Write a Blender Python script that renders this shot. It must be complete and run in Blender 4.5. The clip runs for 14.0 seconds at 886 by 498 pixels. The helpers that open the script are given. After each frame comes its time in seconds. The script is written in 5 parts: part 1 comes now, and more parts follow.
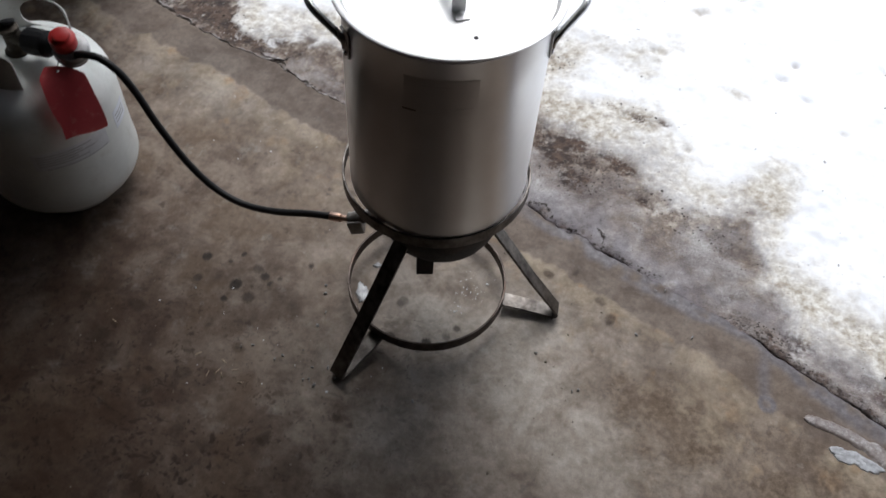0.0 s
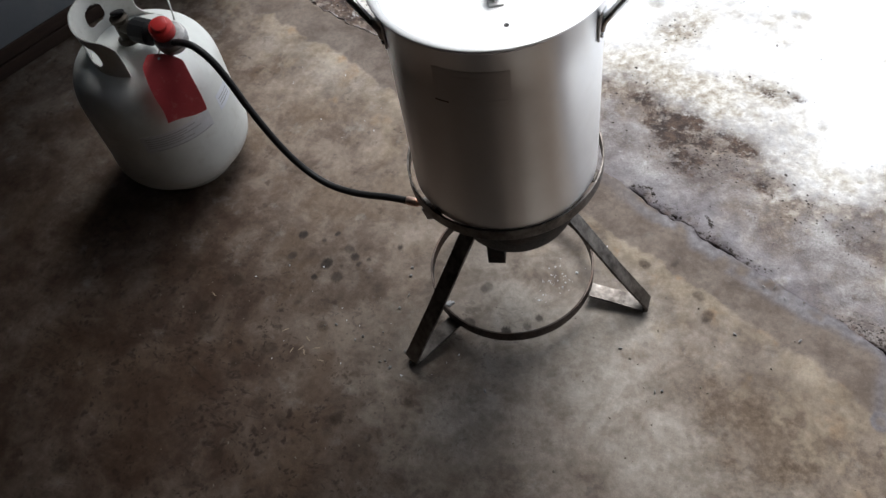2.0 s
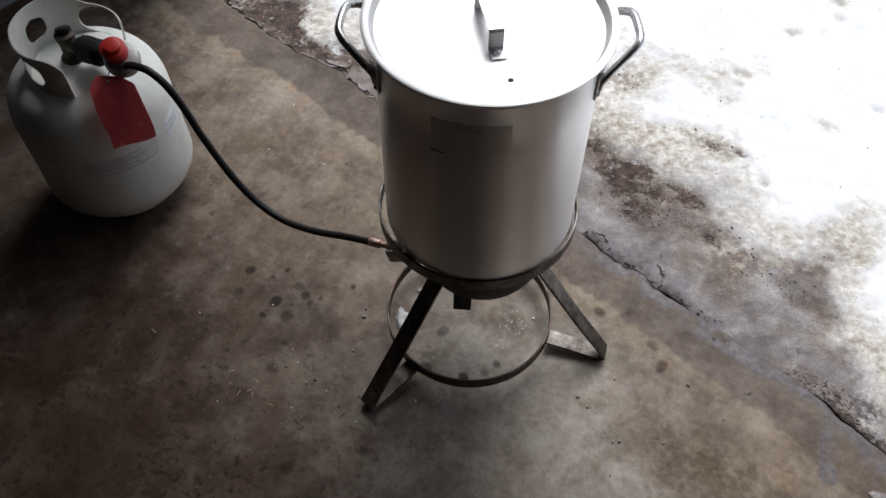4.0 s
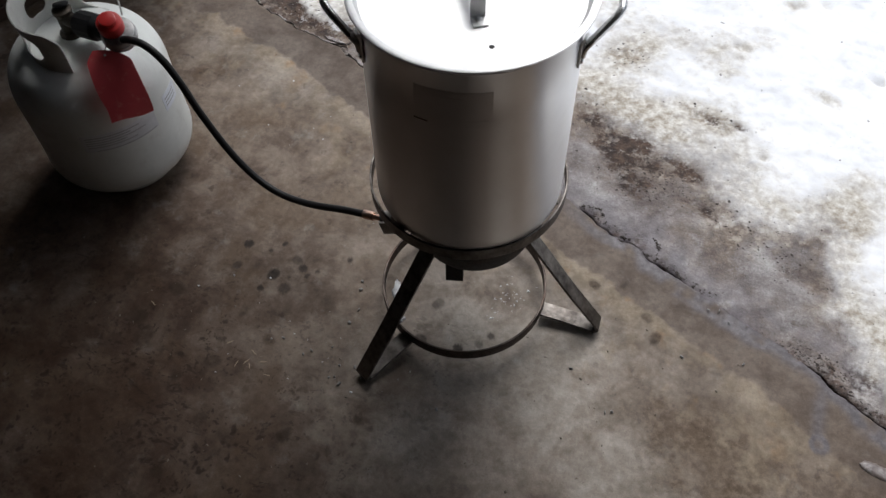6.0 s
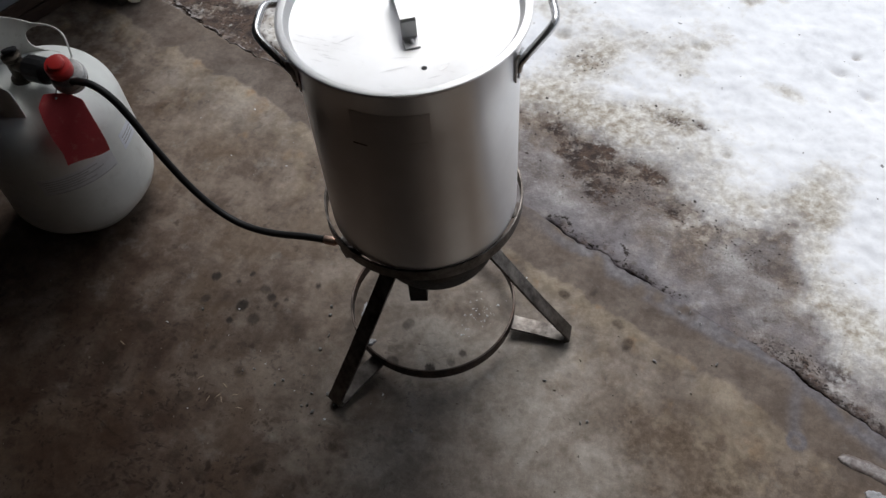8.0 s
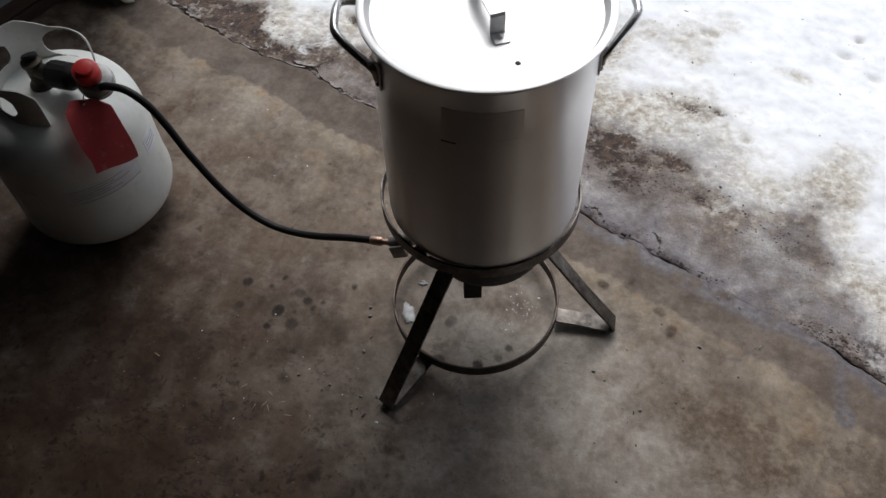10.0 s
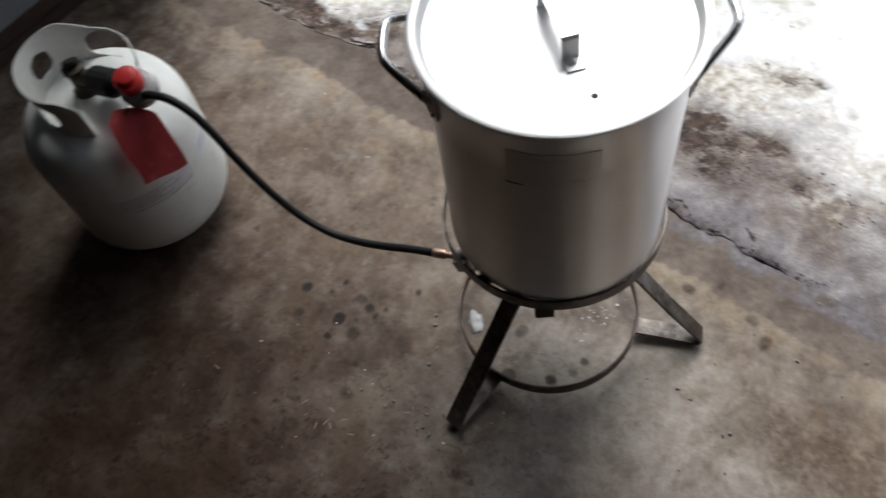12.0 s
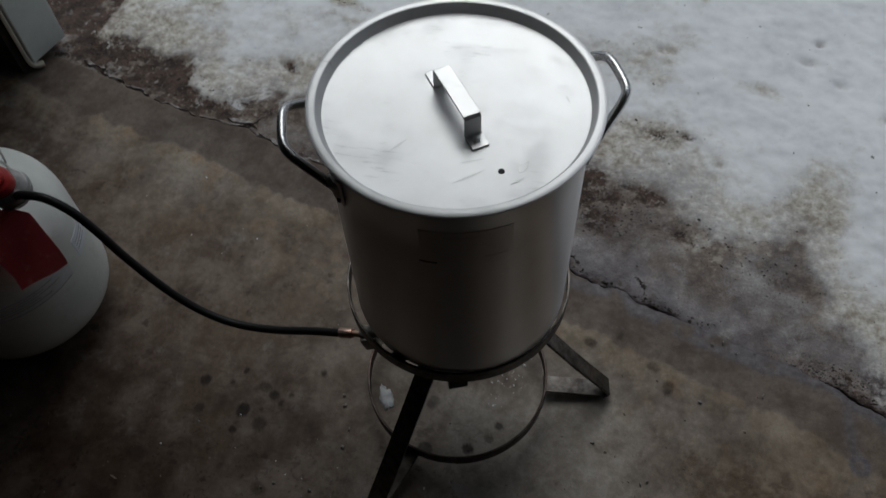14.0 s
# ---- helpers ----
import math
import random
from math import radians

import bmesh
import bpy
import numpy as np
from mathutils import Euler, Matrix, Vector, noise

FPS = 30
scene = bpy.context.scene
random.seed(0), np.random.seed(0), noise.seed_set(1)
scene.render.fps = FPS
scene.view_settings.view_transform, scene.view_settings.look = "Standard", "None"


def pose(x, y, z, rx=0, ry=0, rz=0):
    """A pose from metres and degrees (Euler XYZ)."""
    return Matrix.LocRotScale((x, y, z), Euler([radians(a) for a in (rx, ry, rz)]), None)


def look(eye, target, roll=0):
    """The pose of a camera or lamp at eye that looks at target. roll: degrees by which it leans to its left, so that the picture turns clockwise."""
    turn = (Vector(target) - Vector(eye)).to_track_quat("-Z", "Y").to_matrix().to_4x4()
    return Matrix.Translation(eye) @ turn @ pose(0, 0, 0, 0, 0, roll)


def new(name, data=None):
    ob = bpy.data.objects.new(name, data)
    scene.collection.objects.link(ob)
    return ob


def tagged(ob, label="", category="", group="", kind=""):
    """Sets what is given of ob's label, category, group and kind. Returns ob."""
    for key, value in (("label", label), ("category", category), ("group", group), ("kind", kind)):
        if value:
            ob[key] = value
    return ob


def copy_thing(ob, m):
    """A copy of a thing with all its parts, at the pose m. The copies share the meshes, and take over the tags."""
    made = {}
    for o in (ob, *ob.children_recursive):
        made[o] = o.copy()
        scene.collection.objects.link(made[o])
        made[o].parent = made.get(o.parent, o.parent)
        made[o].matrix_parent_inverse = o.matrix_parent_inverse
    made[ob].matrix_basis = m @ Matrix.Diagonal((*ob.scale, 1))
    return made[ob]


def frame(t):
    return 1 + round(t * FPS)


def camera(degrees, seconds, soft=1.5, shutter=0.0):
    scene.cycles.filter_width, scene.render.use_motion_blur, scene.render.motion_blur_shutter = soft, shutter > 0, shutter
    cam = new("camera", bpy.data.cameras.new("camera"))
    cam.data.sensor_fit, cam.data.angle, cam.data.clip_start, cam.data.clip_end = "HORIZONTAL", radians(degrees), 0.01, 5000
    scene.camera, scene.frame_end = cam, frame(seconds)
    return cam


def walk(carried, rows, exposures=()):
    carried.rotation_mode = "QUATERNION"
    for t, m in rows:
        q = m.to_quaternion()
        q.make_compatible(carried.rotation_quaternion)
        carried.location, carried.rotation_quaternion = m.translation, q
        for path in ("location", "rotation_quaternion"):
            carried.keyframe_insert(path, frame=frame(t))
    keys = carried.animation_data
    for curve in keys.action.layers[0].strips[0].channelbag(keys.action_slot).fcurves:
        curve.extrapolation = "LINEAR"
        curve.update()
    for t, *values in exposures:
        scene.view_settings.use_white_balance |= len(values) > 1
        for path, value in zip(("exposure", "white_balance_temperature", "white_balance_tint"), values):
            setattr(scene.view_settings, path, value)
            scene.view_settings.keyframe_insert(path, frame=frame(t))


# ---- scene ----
cam = camera(56.2, 14.0, shutter=0.3)
PATH = [
    (0, (0.2303, -0.9250, 1.3875), (0.0584, -0.1526, 0.3561), 4.39),
    (0.3, (0.2110, -0.9426, 1.3969), (0.0805, -0.1171, 0.4012), 6.26),
    (0.5, (0.2044, -0.9481, 1.3992), (0.1036, -0.0912, 0.4268), 9.56),
    (0.8, (0.2382, -0.9413, 1.4030), (0.1117, -0.0664, 0.4499), 8.74),
    (1, (0.2783, -0.9190, 1.3975), (0.0671, -0.0662, 0.4393), 4.38),
    (1.2, (0.3138, -0.8818, 1.3891), (0.0085, -0.0789, 0.4134), -1.07),
    (1.5, (0.3653, -0.8226, 1.3785), (-0.0224, -0.1276, 0.3505), -7.33),
    (1.8, (0.3976, -0.8063, 1.3770), (-0.0246, -0.1649, 0.3280), -9.73),
    (2, (0.3972, -0.7994, 1.3769), (-0.0314, -0.1746, 0.3206), -11.66),
    (2.2, (0.3781, -0.8170, 1.3866), (-0.0221, -0.1666, 0.3345), -8.90),
    (2.5, (0.3228, -0.8293, 1.3902), (0.0097, -0.1215, 0.3456), -2.51),
    (2.8, (0.2955, -0.8179, 1.3704), (0.0173, -0.1112, 0.3154), -0.34),
    (3, (0.2745, -0.8031, 1.3846), (-0.0154, -0.1004, 0.3300), 0.37),
    (3.2, (0.2715, -0.8043, 1.3884), (-0.0288, -0.0905, 0.3442), 0.22),
    (5.3, (0.3014, -0.7886, 1.3726), (0.0202, -0.0903, 0.3128), -0.71),
    (5.5, (0.3116, -0.8033, 1.3832), (0.0193, -0.1120, 0.3218), -1.21),
    (6, (0.3192, -0.8057, 1.3791), (0.0093, -0.1208, 0.3185), -1.61),
    (6.5, (0.3420, -0.8041, 1.3843), (0.0197, -0.1039, 0.3375), -3.75),
    (7, (0.3478, -0.7943, 1.3863), (0.0394, -0.0799, 0.3449), -2.28),
    (7.5, (0.3532, -0.7744, 1.3731), (0.0442, -0.0640, 0.3291), -3.05),
    (8, (0.3707, -0.7707, 1.3792), (0.0595, -0.0696, 0.3296), -5.11),
    (8.2, (0.3732, -0.7717, 1.3804), (0.0634, -0.0724, 0.3292), -4.88),
    (10.3, (0.1514, -0.8145, 1.3791), (-0.0437, -0.0935, 0.3151), -0.10),
    (10.5, (0.1313, -0.8099, 1.3761), (-0.0183, -0.1031, 0.2953), 4.09),
    (10.8, (0.1450, -0.7732, 1.3620), (-0.0217, -0.0919, 0.2675), 5.00),
    (11, (0.1673, -0.7533, 1.3656), (-0.0674, -0.0981, 0.2676), 0.68),
    (11.2, (0.1919, -0.7160, 1.3659), (-0.1159, -0.0823, 0.2734), -3.80),
    (11.5, (0.2101, -0.6847, 1.3654), (-0.1738, -0.0841, 0.2782), -7.98),
    (11.8, (0.1930, -0.6476, 1.3572), (-0.1975, -0.0745, 0.2576), -12.40),
    (12, (0.1573, -0.6376, 1.3601), (-0.1606, -0.0434, 0.2484), -11.94),
    (12.2, (0.1076, -0.6243, 1.3523), (-0.0481, -0.0084, 0.2181), -2.58),
    (12.5, (0.0601, -0.6156, 1.3418), (0.0227, -0.0064, 0.1939), 4.12),
    (12.7, (0.0595, -0.6286, 1.3539), (0.0380, 0.0103, 0.2220), 5.82),
    (13, (0.0776, -0.6506, 1.3738), (0.0097, 0.0615, 0.2884), 2.07),
    (13.2, (0.0911, -0.6614, 1.3789), (-0.0044, 0.0874, 0.3205), -0.65),
    (13.5, (0.1177, -0.6643, 1.3920), (-0.0295, 0.1159, 0.3626), -3.73),
    (14, (0.1122, -0.6232, 1.3667), (-0.0355, 0.0931, 0.2920), -3.19),
]
EXPOSURES = [
    (0.0, 0.41, 6270, 10.0), (0.5, -0.71, 6250, 7.0), (1.0, -0.82, 6250, 7.0), (1.5, 0.45, 6250, 9.0), (2.0, 0.69, 6300, 9.0), (2.5, -0.05, 6420, 10.0), (3.0, 0.49, 6370, 10.0),
    (5.5, 0.22, 6370, 10.0), (6.5, 0.32, 6360, 10.0), (7.0, 0.04, 6350, 10.0), (7.5, 0.00, 6350, 10.0), (8.2, 0.04, 6350, 10.0), (10.5, 0.26, 6400, 10.0), (11.0, 0.41, 6400, 10.0),
    (11.5, 0.44, 6380, 9.0), (12.0, 0.57, 6400, 9.0), (12.5, 0.02, 6400, 10.0), (13.0, -0.93, 6230, 7.0), (13.5, -1.14, 6230, 7.0), (14.0, -1.20, 6180, 6.0)]
walk(cam, [(t, look(eye, target, roll)) for t, eye, target, roll in PATH], EXPOSURES)

# ---- light ----
world = bpy.data.worlds.new("overcast_winter_sky")
scene.world = world
world.use_nodes = True
wn, wl = world.node_tree.nodes, world.node_tree.links
sky = wn.new("ShaderNodeTexSky")
sky.sky_type, sky.sun_disc = "NISHITA", False
SUN_UP, SUN_ROUND = radians(55), radians(-10)
sky.sun_elevation, sky.sun_rotation = SUN_UP, SUN_ROUND
grey = wn.new("ShaderNodeHueSaturation")
grey.inputs["Saturation"].default_value = 0.3
wl.new(sky.outputs[0], grey.inputs["Color"])
# a closed cloud cover is about three times as bright overhead as at the skyline
way_up = wn.new("ShaderNodeSeparateXYZ")
wl.new(wn.new("ShaderNodeTexCoord").outputs["Generated"], way_up.inputs[0])
cover = wn.new("ShaderNodeValToRGB")
for k, (place, value) in zip((cover.color_ramp.elements[0], cover.color_ramp.elements.new(0.3), cover.color_ramp.elements.new(0.6), cover.color_ramp.elements[-1]), ((0.0, 0.06), (0.3, 0.13), (0.6, 0.48), (1.0, 1.0))):
    k.position, k.color = place, (value, value, value, 1)
wl.new(way_up.outputs["Z"], cover.inputs["Fac"])
clouds = wn.new("ShaderNodeMix")
clouds.data_type, clouds.blend_type = "RGBA", "MULTIPLY"
clouds.inputs[0].default_value = 1.0
wl.new(grey.outputs[0], clouds.inputs[6])
wl.new(cover.outputs[0], clouds.inputs[7])
wl.new(clouds.outputs[2], wn["Background"].inputs["Color"])
wn["Background"].inputs["Strength"].default_value = 0.34
sun = new("sun", bpy.data.lights.new("sun", "SUN"))
sun.data.energy, sun.data.angle, sun.data.color = 1.5, radians(34), (1.0, 0.98, 0.95)
sun_way = Vector((math.sin(SUN_ROUND) * math.cos(SUN_UP), math.cos(SUN_ROUND) * math.cos(SUN_UP), math.sin(SUN_UP)))
sun.matrix_world = look(sun_way * 20, (0, 0, 0))


# ---- materials ----
class Nodes:
    """A node material built step by step."""

    def __init__(self, name):
        self.mat = bpy.data.materials.new(name)
        self.mat.use_nodes = True
        self.t = self.mat.node_tree
        self.bsdf = self.t.nodes["Principled BSDF"]
        self.coords = self.t.nodes.new("ShaderNodeTexCoord").outputs["Object"]

    def put(self, **values):
        for key, value in values.items():
            socket = self.bsdf.inputs[key.replace("_", " ")]
            if isinstance(value, bpy.types.NodeSocket):
                self.t.links.new(value, socket)
            else:
                socket.default_value = value
        return self

    def join(self, a, socket):
        if isinstance(a, bpy.types.NodeSocket):
            self.t.links.new(a, socket)
        else:
            socket.default_value = a

    def scaled(self, x, y, z, turn=0.0):
        n = self.t.nodes.new("ShaderNodeMapping")
        n.inputs["Scale"].default_value = (x, y, z)
        n.inputs["Rotation"].default_value = (0, 0, turn)
        self.join(self.coords, n.inputs["Vector"])
        return n.outputs[0]

    def noise(self, scale, detail=4.0, rough=0.55, coords=None, distort=0.0):
        n = self.t.nodes.new("ShaderNodeTexNoise")
        n.inputs["Scale"].default_value, n.inputs["Detail"].default_value = scale, detail
        n.inputs["Roughness"].default_value, n.inputs["Distortion"].default_value = rough, distort
        self.join(coords or self.coords, n.inputs["Vector"])
        return n.outputs["Fac"]

    def cells(self, scale, coords=None):
        n = self.t.nodes.new("ShaderNodeTexVoronoi")
        n.inputs["Scale"].default_value = scale
        self.join(coords or self.coords, n.inputs["Vector"])
        return n.outputs["Distance"]

    def ramp(self, fac, *stops):
        n = self.t.nodes.new("ShaderNodeValToRGB")
        e = n.color_ramp.elements
        while len(e) < len(stops):
            e.new(0.5)
        for k, (at, c) in zip(e, stops):
            k.position = at
            k.color = (*c, 1) if isinstance(c, tuple) else (c, c, c, 1)
        self.join(fac, n.inputs["Fac"])
        return n.outputs["Color"]

    def mix(self, fac, a, b, how="MIX"):
        n = self.t.nodes.new("ShaderNodeMix")
        n.data_type, n.blend_type = "RGBA", how
        self.join(fac, n.inputs[0])
        for v, s in ((a, n.inputs[6]), (b, n.inputs[7])):
            self.join((*v, 1) if isinstance(v, tuple) else v, s)
        return n.outputs[2]

    def math(self, how, a, b=0.0, clamp=False):
        n = self.t.nodes.new("ShaderNodeMath")
        n.operation, n.use_clamp = how, clamp
        self.join(a, n.inputs[0])
        self.join(b, n.inputs[1])
        return n.outputs[0]

    def attr(self, name):
        n = self.t.nodes.new("ShaderNodeAttribute")
        n.attribute_name = name
        return n.outputs["Fac"]

    def bump(self, height, strength=0.3, distance=0.002):
        n = self.t.nodes.new("ShaderNodeBump")
        n.inputs["Strength"].default_value, n.inputs["Distance"].default_value = strength, distance
        self.join(height, n.inputs["Height"])
        self.t.links.new(n.outputs[0], self.bsdf.inputs["Normal"])
        return self


U, V = Vector((0.9455, -0.3256, 0)), Vector((0.3256, 0.9455, 0))   # along the door opening, and out of it
TURN = math.atan2(U.y, U.x)


def at(u, v, z=0.0):
    return U * u + V * v + Vector((0, 0, z))


def concrete_floor():
    m = Nodes("worn_garage_concrete")
    big = m.noise(2.3, 8, 0.66, distort=0.2)
    mid = m.noise(10, 8, 0.66, distort=0.15)
    fine = m.noise(75, 5, 0.68)
    grain = m.noise(420, 2, 0.6)
    col = m.ramp(big, (0.38, (0.066, 0.045, 0.032)), (0.48, (0.138, 0.102, 0.078)), (0.58, (0.236, 0.188, 0.150)))
    blot = m.ramp(mid, (0.39, (0.044, 0.027, 0.018)), (0.47, (0.134, 0.099, 0.074)), (0.56, (0.250, 0.204, 0.165)))
    col = m.mix(0.5, col, blot)
    # soft brown mottling and darker splashes
    mottle = m.ramp(m.noise(5.2, 6, 0.6, distort=0.35), (0.50, 0.0), (0.60, 1.0))
    col = m.mix(m.math("MULTIPLY", mottle, 0.55), col, (0.098, 0.062, 0.034))
    spots = m.ramp(m.noise(27, 3, 0.55), (0.33, 1.0), (0.385, 0.0))
    patchy = m.ramp(m.noise(3.7, 3, 0.6), (0.40, 0.2), (0.58, 1.0))
    col = m.mix(m.math("MULTIPLY", m.math("MULTIPLY", spots, patchy), 0.62), col, (0.048, 0.034, 0.026))
    pale = m.ramp(m.noise(17, 7, 0.7, distort=0.1), (0.58, 0.0), (0.70, 1.0))
    col = m.mix(m.math("MULTIPLY", pale, 0.34), col, (0.36, 0.345, 0.315))
    # pale tone with extra brightness put into the colour where shade falls too dark
    pale_lift_mix = m.math("MULTIPLY", m.attr("pale_lift"), m.ramp(m.noise(6.5, 7, 0.66, distort=0.25), (0.38, 0.25), (0.54, 0.95)))
    col = m.mix(pale_lift_mix, col, m.ramp(mid, (0.38, (0.236, 0.202, 0.166)), (0.60, (0.376, 0.336, 0.294))))
    soak = m.math("MULTIPLY", m.attr("soaked"), m.ramp(m.noise(15, 7, 0.66, distort=0.2), (0.40, 0.85), (0.58, 0.25)))
    col = m.mix(soak, col, m.ramp(fine, (0.36, (0.082, 0.056, 0.036)), (0.64, (0.165, 0.124, 0.088))))
    rim = m.attr("tan_rim")
    col = m.mix(m.math("MULTIPLY", rim, 0.74), col, m.ramp(mid, (0.36, (0.150, 0.108, 0.068)), (0.6, (0.36, 0.30, 0.222))))
    rusty = m.math("MULTIPLY", rim, m.ramp(m.noise(14, 4, 0.6), (0.55, 0.0), (0.66, 0.55)))
    col = m.mix(rusty, col, (0.30, 0.175, 0.085))
    strip = m.attr("door_strip")
    col = m.mix(m.math("MULTIPLY", strip, 0.70), col, m.ramp(mid, (0.35, (0.080, 0.059, 0.047)), (0.65, (0.155, 0.124, 0.103))))
    wet = m.attr("wet")
    col = m.mix(m.math("MULTIPLY", wet, 0.85), col, m.ramp(fine, (0.35, (0.064, 0.055, 0.063)), (0.65, (0.122, 0.109, 0.121))))
    warp = m.t.nodes.new("ShaderNodeMix")
    warp.data_type, warp.blend_type = "RGBA", "LINEAR_LIGHT"
    warp.inputs[0].default_value = 0.022
    tex = m.t.nodes.new("ShaderNodeTexNoise")
    tex.inputs["Scale"].default_value, tex.inputs["Detail"].default_value = 40, 4
    m.join(m.coords, tex.inputs["Vector"])
    m.join(m.coords, warp.inputs[6])
    m.join(tex.outputs["Color"], warp.inputs[7])
    bent = warp.outputs[2]
    # dirt and fading daylight towards the back, both painted as dark brown
    grime_falloff = m.math("MULTIPLY", m.attr("grime_falloff"), m.ramp(m.noise(8.5, 7, 0.66, distort=0.3), (0.38, 1.0), (0.60, 0.50)))
    col = m.mix(m.math("MULTIPLY", grime_falloff, 0.90), col, (0.050, 0.026, 0.015))
    drip = m.math("MULTIPLY", m.ramp(m.cells(40, bent), (0.16, 1.0), (0.34, 0.0)), m.ramp(m.noise(13, 2, 0.5), (0.47, 0.0), (0.56, 1.0)))
    drip = m.math("MAXIMUM", drip, m.math("MULTIPLY", m.ramp(m.cells(90, bent), (0.18, 0.9), (0.36, 0.0)), m.ramp(m.noise(21, 2, 0.5), (0.50, 0.0), (0.55, 1.0))))
    # smeared splashes, longer than wide
    smear = m.math("MULTIPLY", m.ramp(m.noise(1.0, 3, 0.55, m.scaled(34, 78, 30, 0.7), 0.8), (0.58, 0.0), (0.64, 1.0)), m.ramp(m.noise(6.5, 3, 0.5), (0.46, 0.0), (0.58, 1.0)))
    drip = m.math("MAXIMUM", drip, m.math("MULTIPLY", smear, 0.8))
    col = m.mix(m.math("MULTIPLY", m.math("MULTIPLY", drip, m.attr("drip_zone")), 0.80), col, (0.026, 0.016, 0.011))
    old = m.attr("old_stain")
    col = m.mix(m.math("MULTIPLY", old, m.ramp(fine, (0.35, 0.85), (0.65, 0.60))), col, (0.036, 0.023, 0.014))
    stain = m.attr("oil")
    col = m.mix(m.math("MULTIPLY", stain, m.ramp(fine, (0.34, 0.97), (0.66, 0.84))), col, (0.022, 0.017, 0.014))
    col = m.mix(0.24, col, m.ramp(fine, (0.34, 0.2), (0.66, 0.8)), "OVERLAY")
    col = m.mix(0.15, col, m.ramp(grain, (0.3, 0.2), (0.7, 0.8)), "OVERLAY")
    rough = m.math("SUBTRACT", m.ramp(mid, (0.3, 0.62), (0.7, 0.85)), m.math("MULTIPLY", wet, 0.22))
    m.put(Base_Color=col, Roughness=rough, Specular_IOR_Level=m.ramp(wet, (0.0, 0.2), (1.0, 0.45)))
    return m.bump(m.math("ADD", m.math("MULTIPLY", fine, 0.6), m.math("MULTIPLY", grain, 0.4)), 0.35, 0.002).mat


def winter_ground():
    m = Nodes("thawing_snow_over_wet_concrete")
    mid, fine = m.noise(7, 8, 0.66, distort=0.12), m.noise(34, 7, 0.68)
    tiny, grit = m.noise(105, 5, 0.68), m.noise(240, 4, 0.7)
    # wet concrete: pinkish grey with pale scour marks and brown silt
    bare = m.ramp(m.noise(9, 9, 0.68, distort=0.15), (0.36, (0.120, 0.100, 0.094)), (0.47, (0.225, 0.200, 0.192)), (0.56, (0.325, 0.302, 0.288)), (0.66, (0.43, 0.41, 0.39)))
    bare = m.mix(m.ramp(m.noise(5.2, 8, 0.68), (0.46, 0.0), (0.60, 0.62)), bare, m.ramp(fine, (0.35, (0.098, 0.068, 0.050)), (0.65, (0.225, 0.172, 0.130))))
    bare = m.mix(m.math("MULTIPLY", m.ramp(m.noise(24, 8, 0.72), (0.55, 0.0), (0.66, 1.0)), 0.34), bare, (0.46, 0.455, 0.45))
    bare = m.mix(0.40, bare, m.ramp(grit, (0.3, 0.15), (0.7, 0.8)), "OVERLAY")
    # snow: broad soft greys, hardly any grain
    snow = m.ramp(m.math("ADD", m.math("MULTIPLY", fine, 0.32), m.math("MULTIPLY", mid, 0.68)), (0.36, (0.74, 0.745, 0.76)), (0.48, (0.87, 0.875, 0.885)), (0.60, (0.95, 0.955, 0.96)))
    broken = m.math("ADD", m.math("MULTIPLY", mid, 0.40), m.math("ADD", m.math("MULTIPLY", fine, 0.48), m.math("MULTIPLY", tiny, 0.12)))
    lumps = m.math("SUBTRACT", broken, 0.5)
    raw = m.math("ADD", m.attr("snow"), m.math("MULTIPLY", lumps, 2.3))
    cover = m.ramp(raw, (0.18, 0.0), (0.48, 0.45), (0.86, 1.0))
    # tan silt lying in the thawing snow, full of bits
    clod = m.noise(48, 6, 0.66, distort=0.1)
    silt = m.ramp(m.math("ADD", m.attr("silt"), m.math("MULTIPLY", lumps, 2.1)), (0.16, 0.0), (0.52, 0.55), (0.95, 0.95))
    snow = m.mix(silt, snow, m.ramp(m.math("ADD", m.math("MULTIPLY", clod, 0.7), m.math("MULTIPLY", tiny, 0.3)), (0.37, (0.26, 0.205, 0.150)), (0.48, (0.48, 0.432, 0.355)), (0.60, (0.74, 0.715, 0.66))))
    col = m.mix(cover, bare, snow)
    # brown silt washed up in front of the snow
    fringe = m.ramp(m.math("ADD", m.attr("fringe"), m.math("MULTIPLY", lumps, 2.6)), (0.30, 0.0), (0.95, 0.80))
    col = m.mix(m.math("MULTIPLY", fringe, m.ramp(cover, (0.2, 1.0), (0.85, 0.15))), col, m.ramp(m.math("ADD", m.math("MULTIPLY", clod, 0.6), m.math("MULTIPLY", fine, 0.4)), (0.40, (0.078, 0.050, 0.034)), (0.49, (0.185, 0.135, 0.095)), (0.58, (0.40, 0.345, 0.27))))
    dirt = m.math("MULTIPLY", m.attr("dirt"), m.ramp(m.math("ADD", m.math("MULTIPLY", m.noise(22, 7, 0.72), 0.6), m.math("MULTIPLY", tiny, 0.4)), (0.45, 1.0), (0.57, 0.12)), clamp=True)
    soil = m.mix(m.ramp(m.attr("dirt"), (0.45, 0.0), (1.0, 1.0)), m.ramp(fine, (0.38, (0.100, 0.072, 0.058)), (0.62, (0.235, 0.190, 0.158))), m.ramp(fine, (0.38, (0.026, 0.015, 0.011)), (0.62, (0.105, 0.066, 0.046))))
    col = m.mix(dirt, col, soil)
    flecks = m.ramp(m.noise(62, 2, 0.5), (0.225, 1.0), (0.26, 0.0))
    col = m.mix(m.math("MULTIPLY", flecks, 0.8), col, (0.05, 0.035, 0.028))
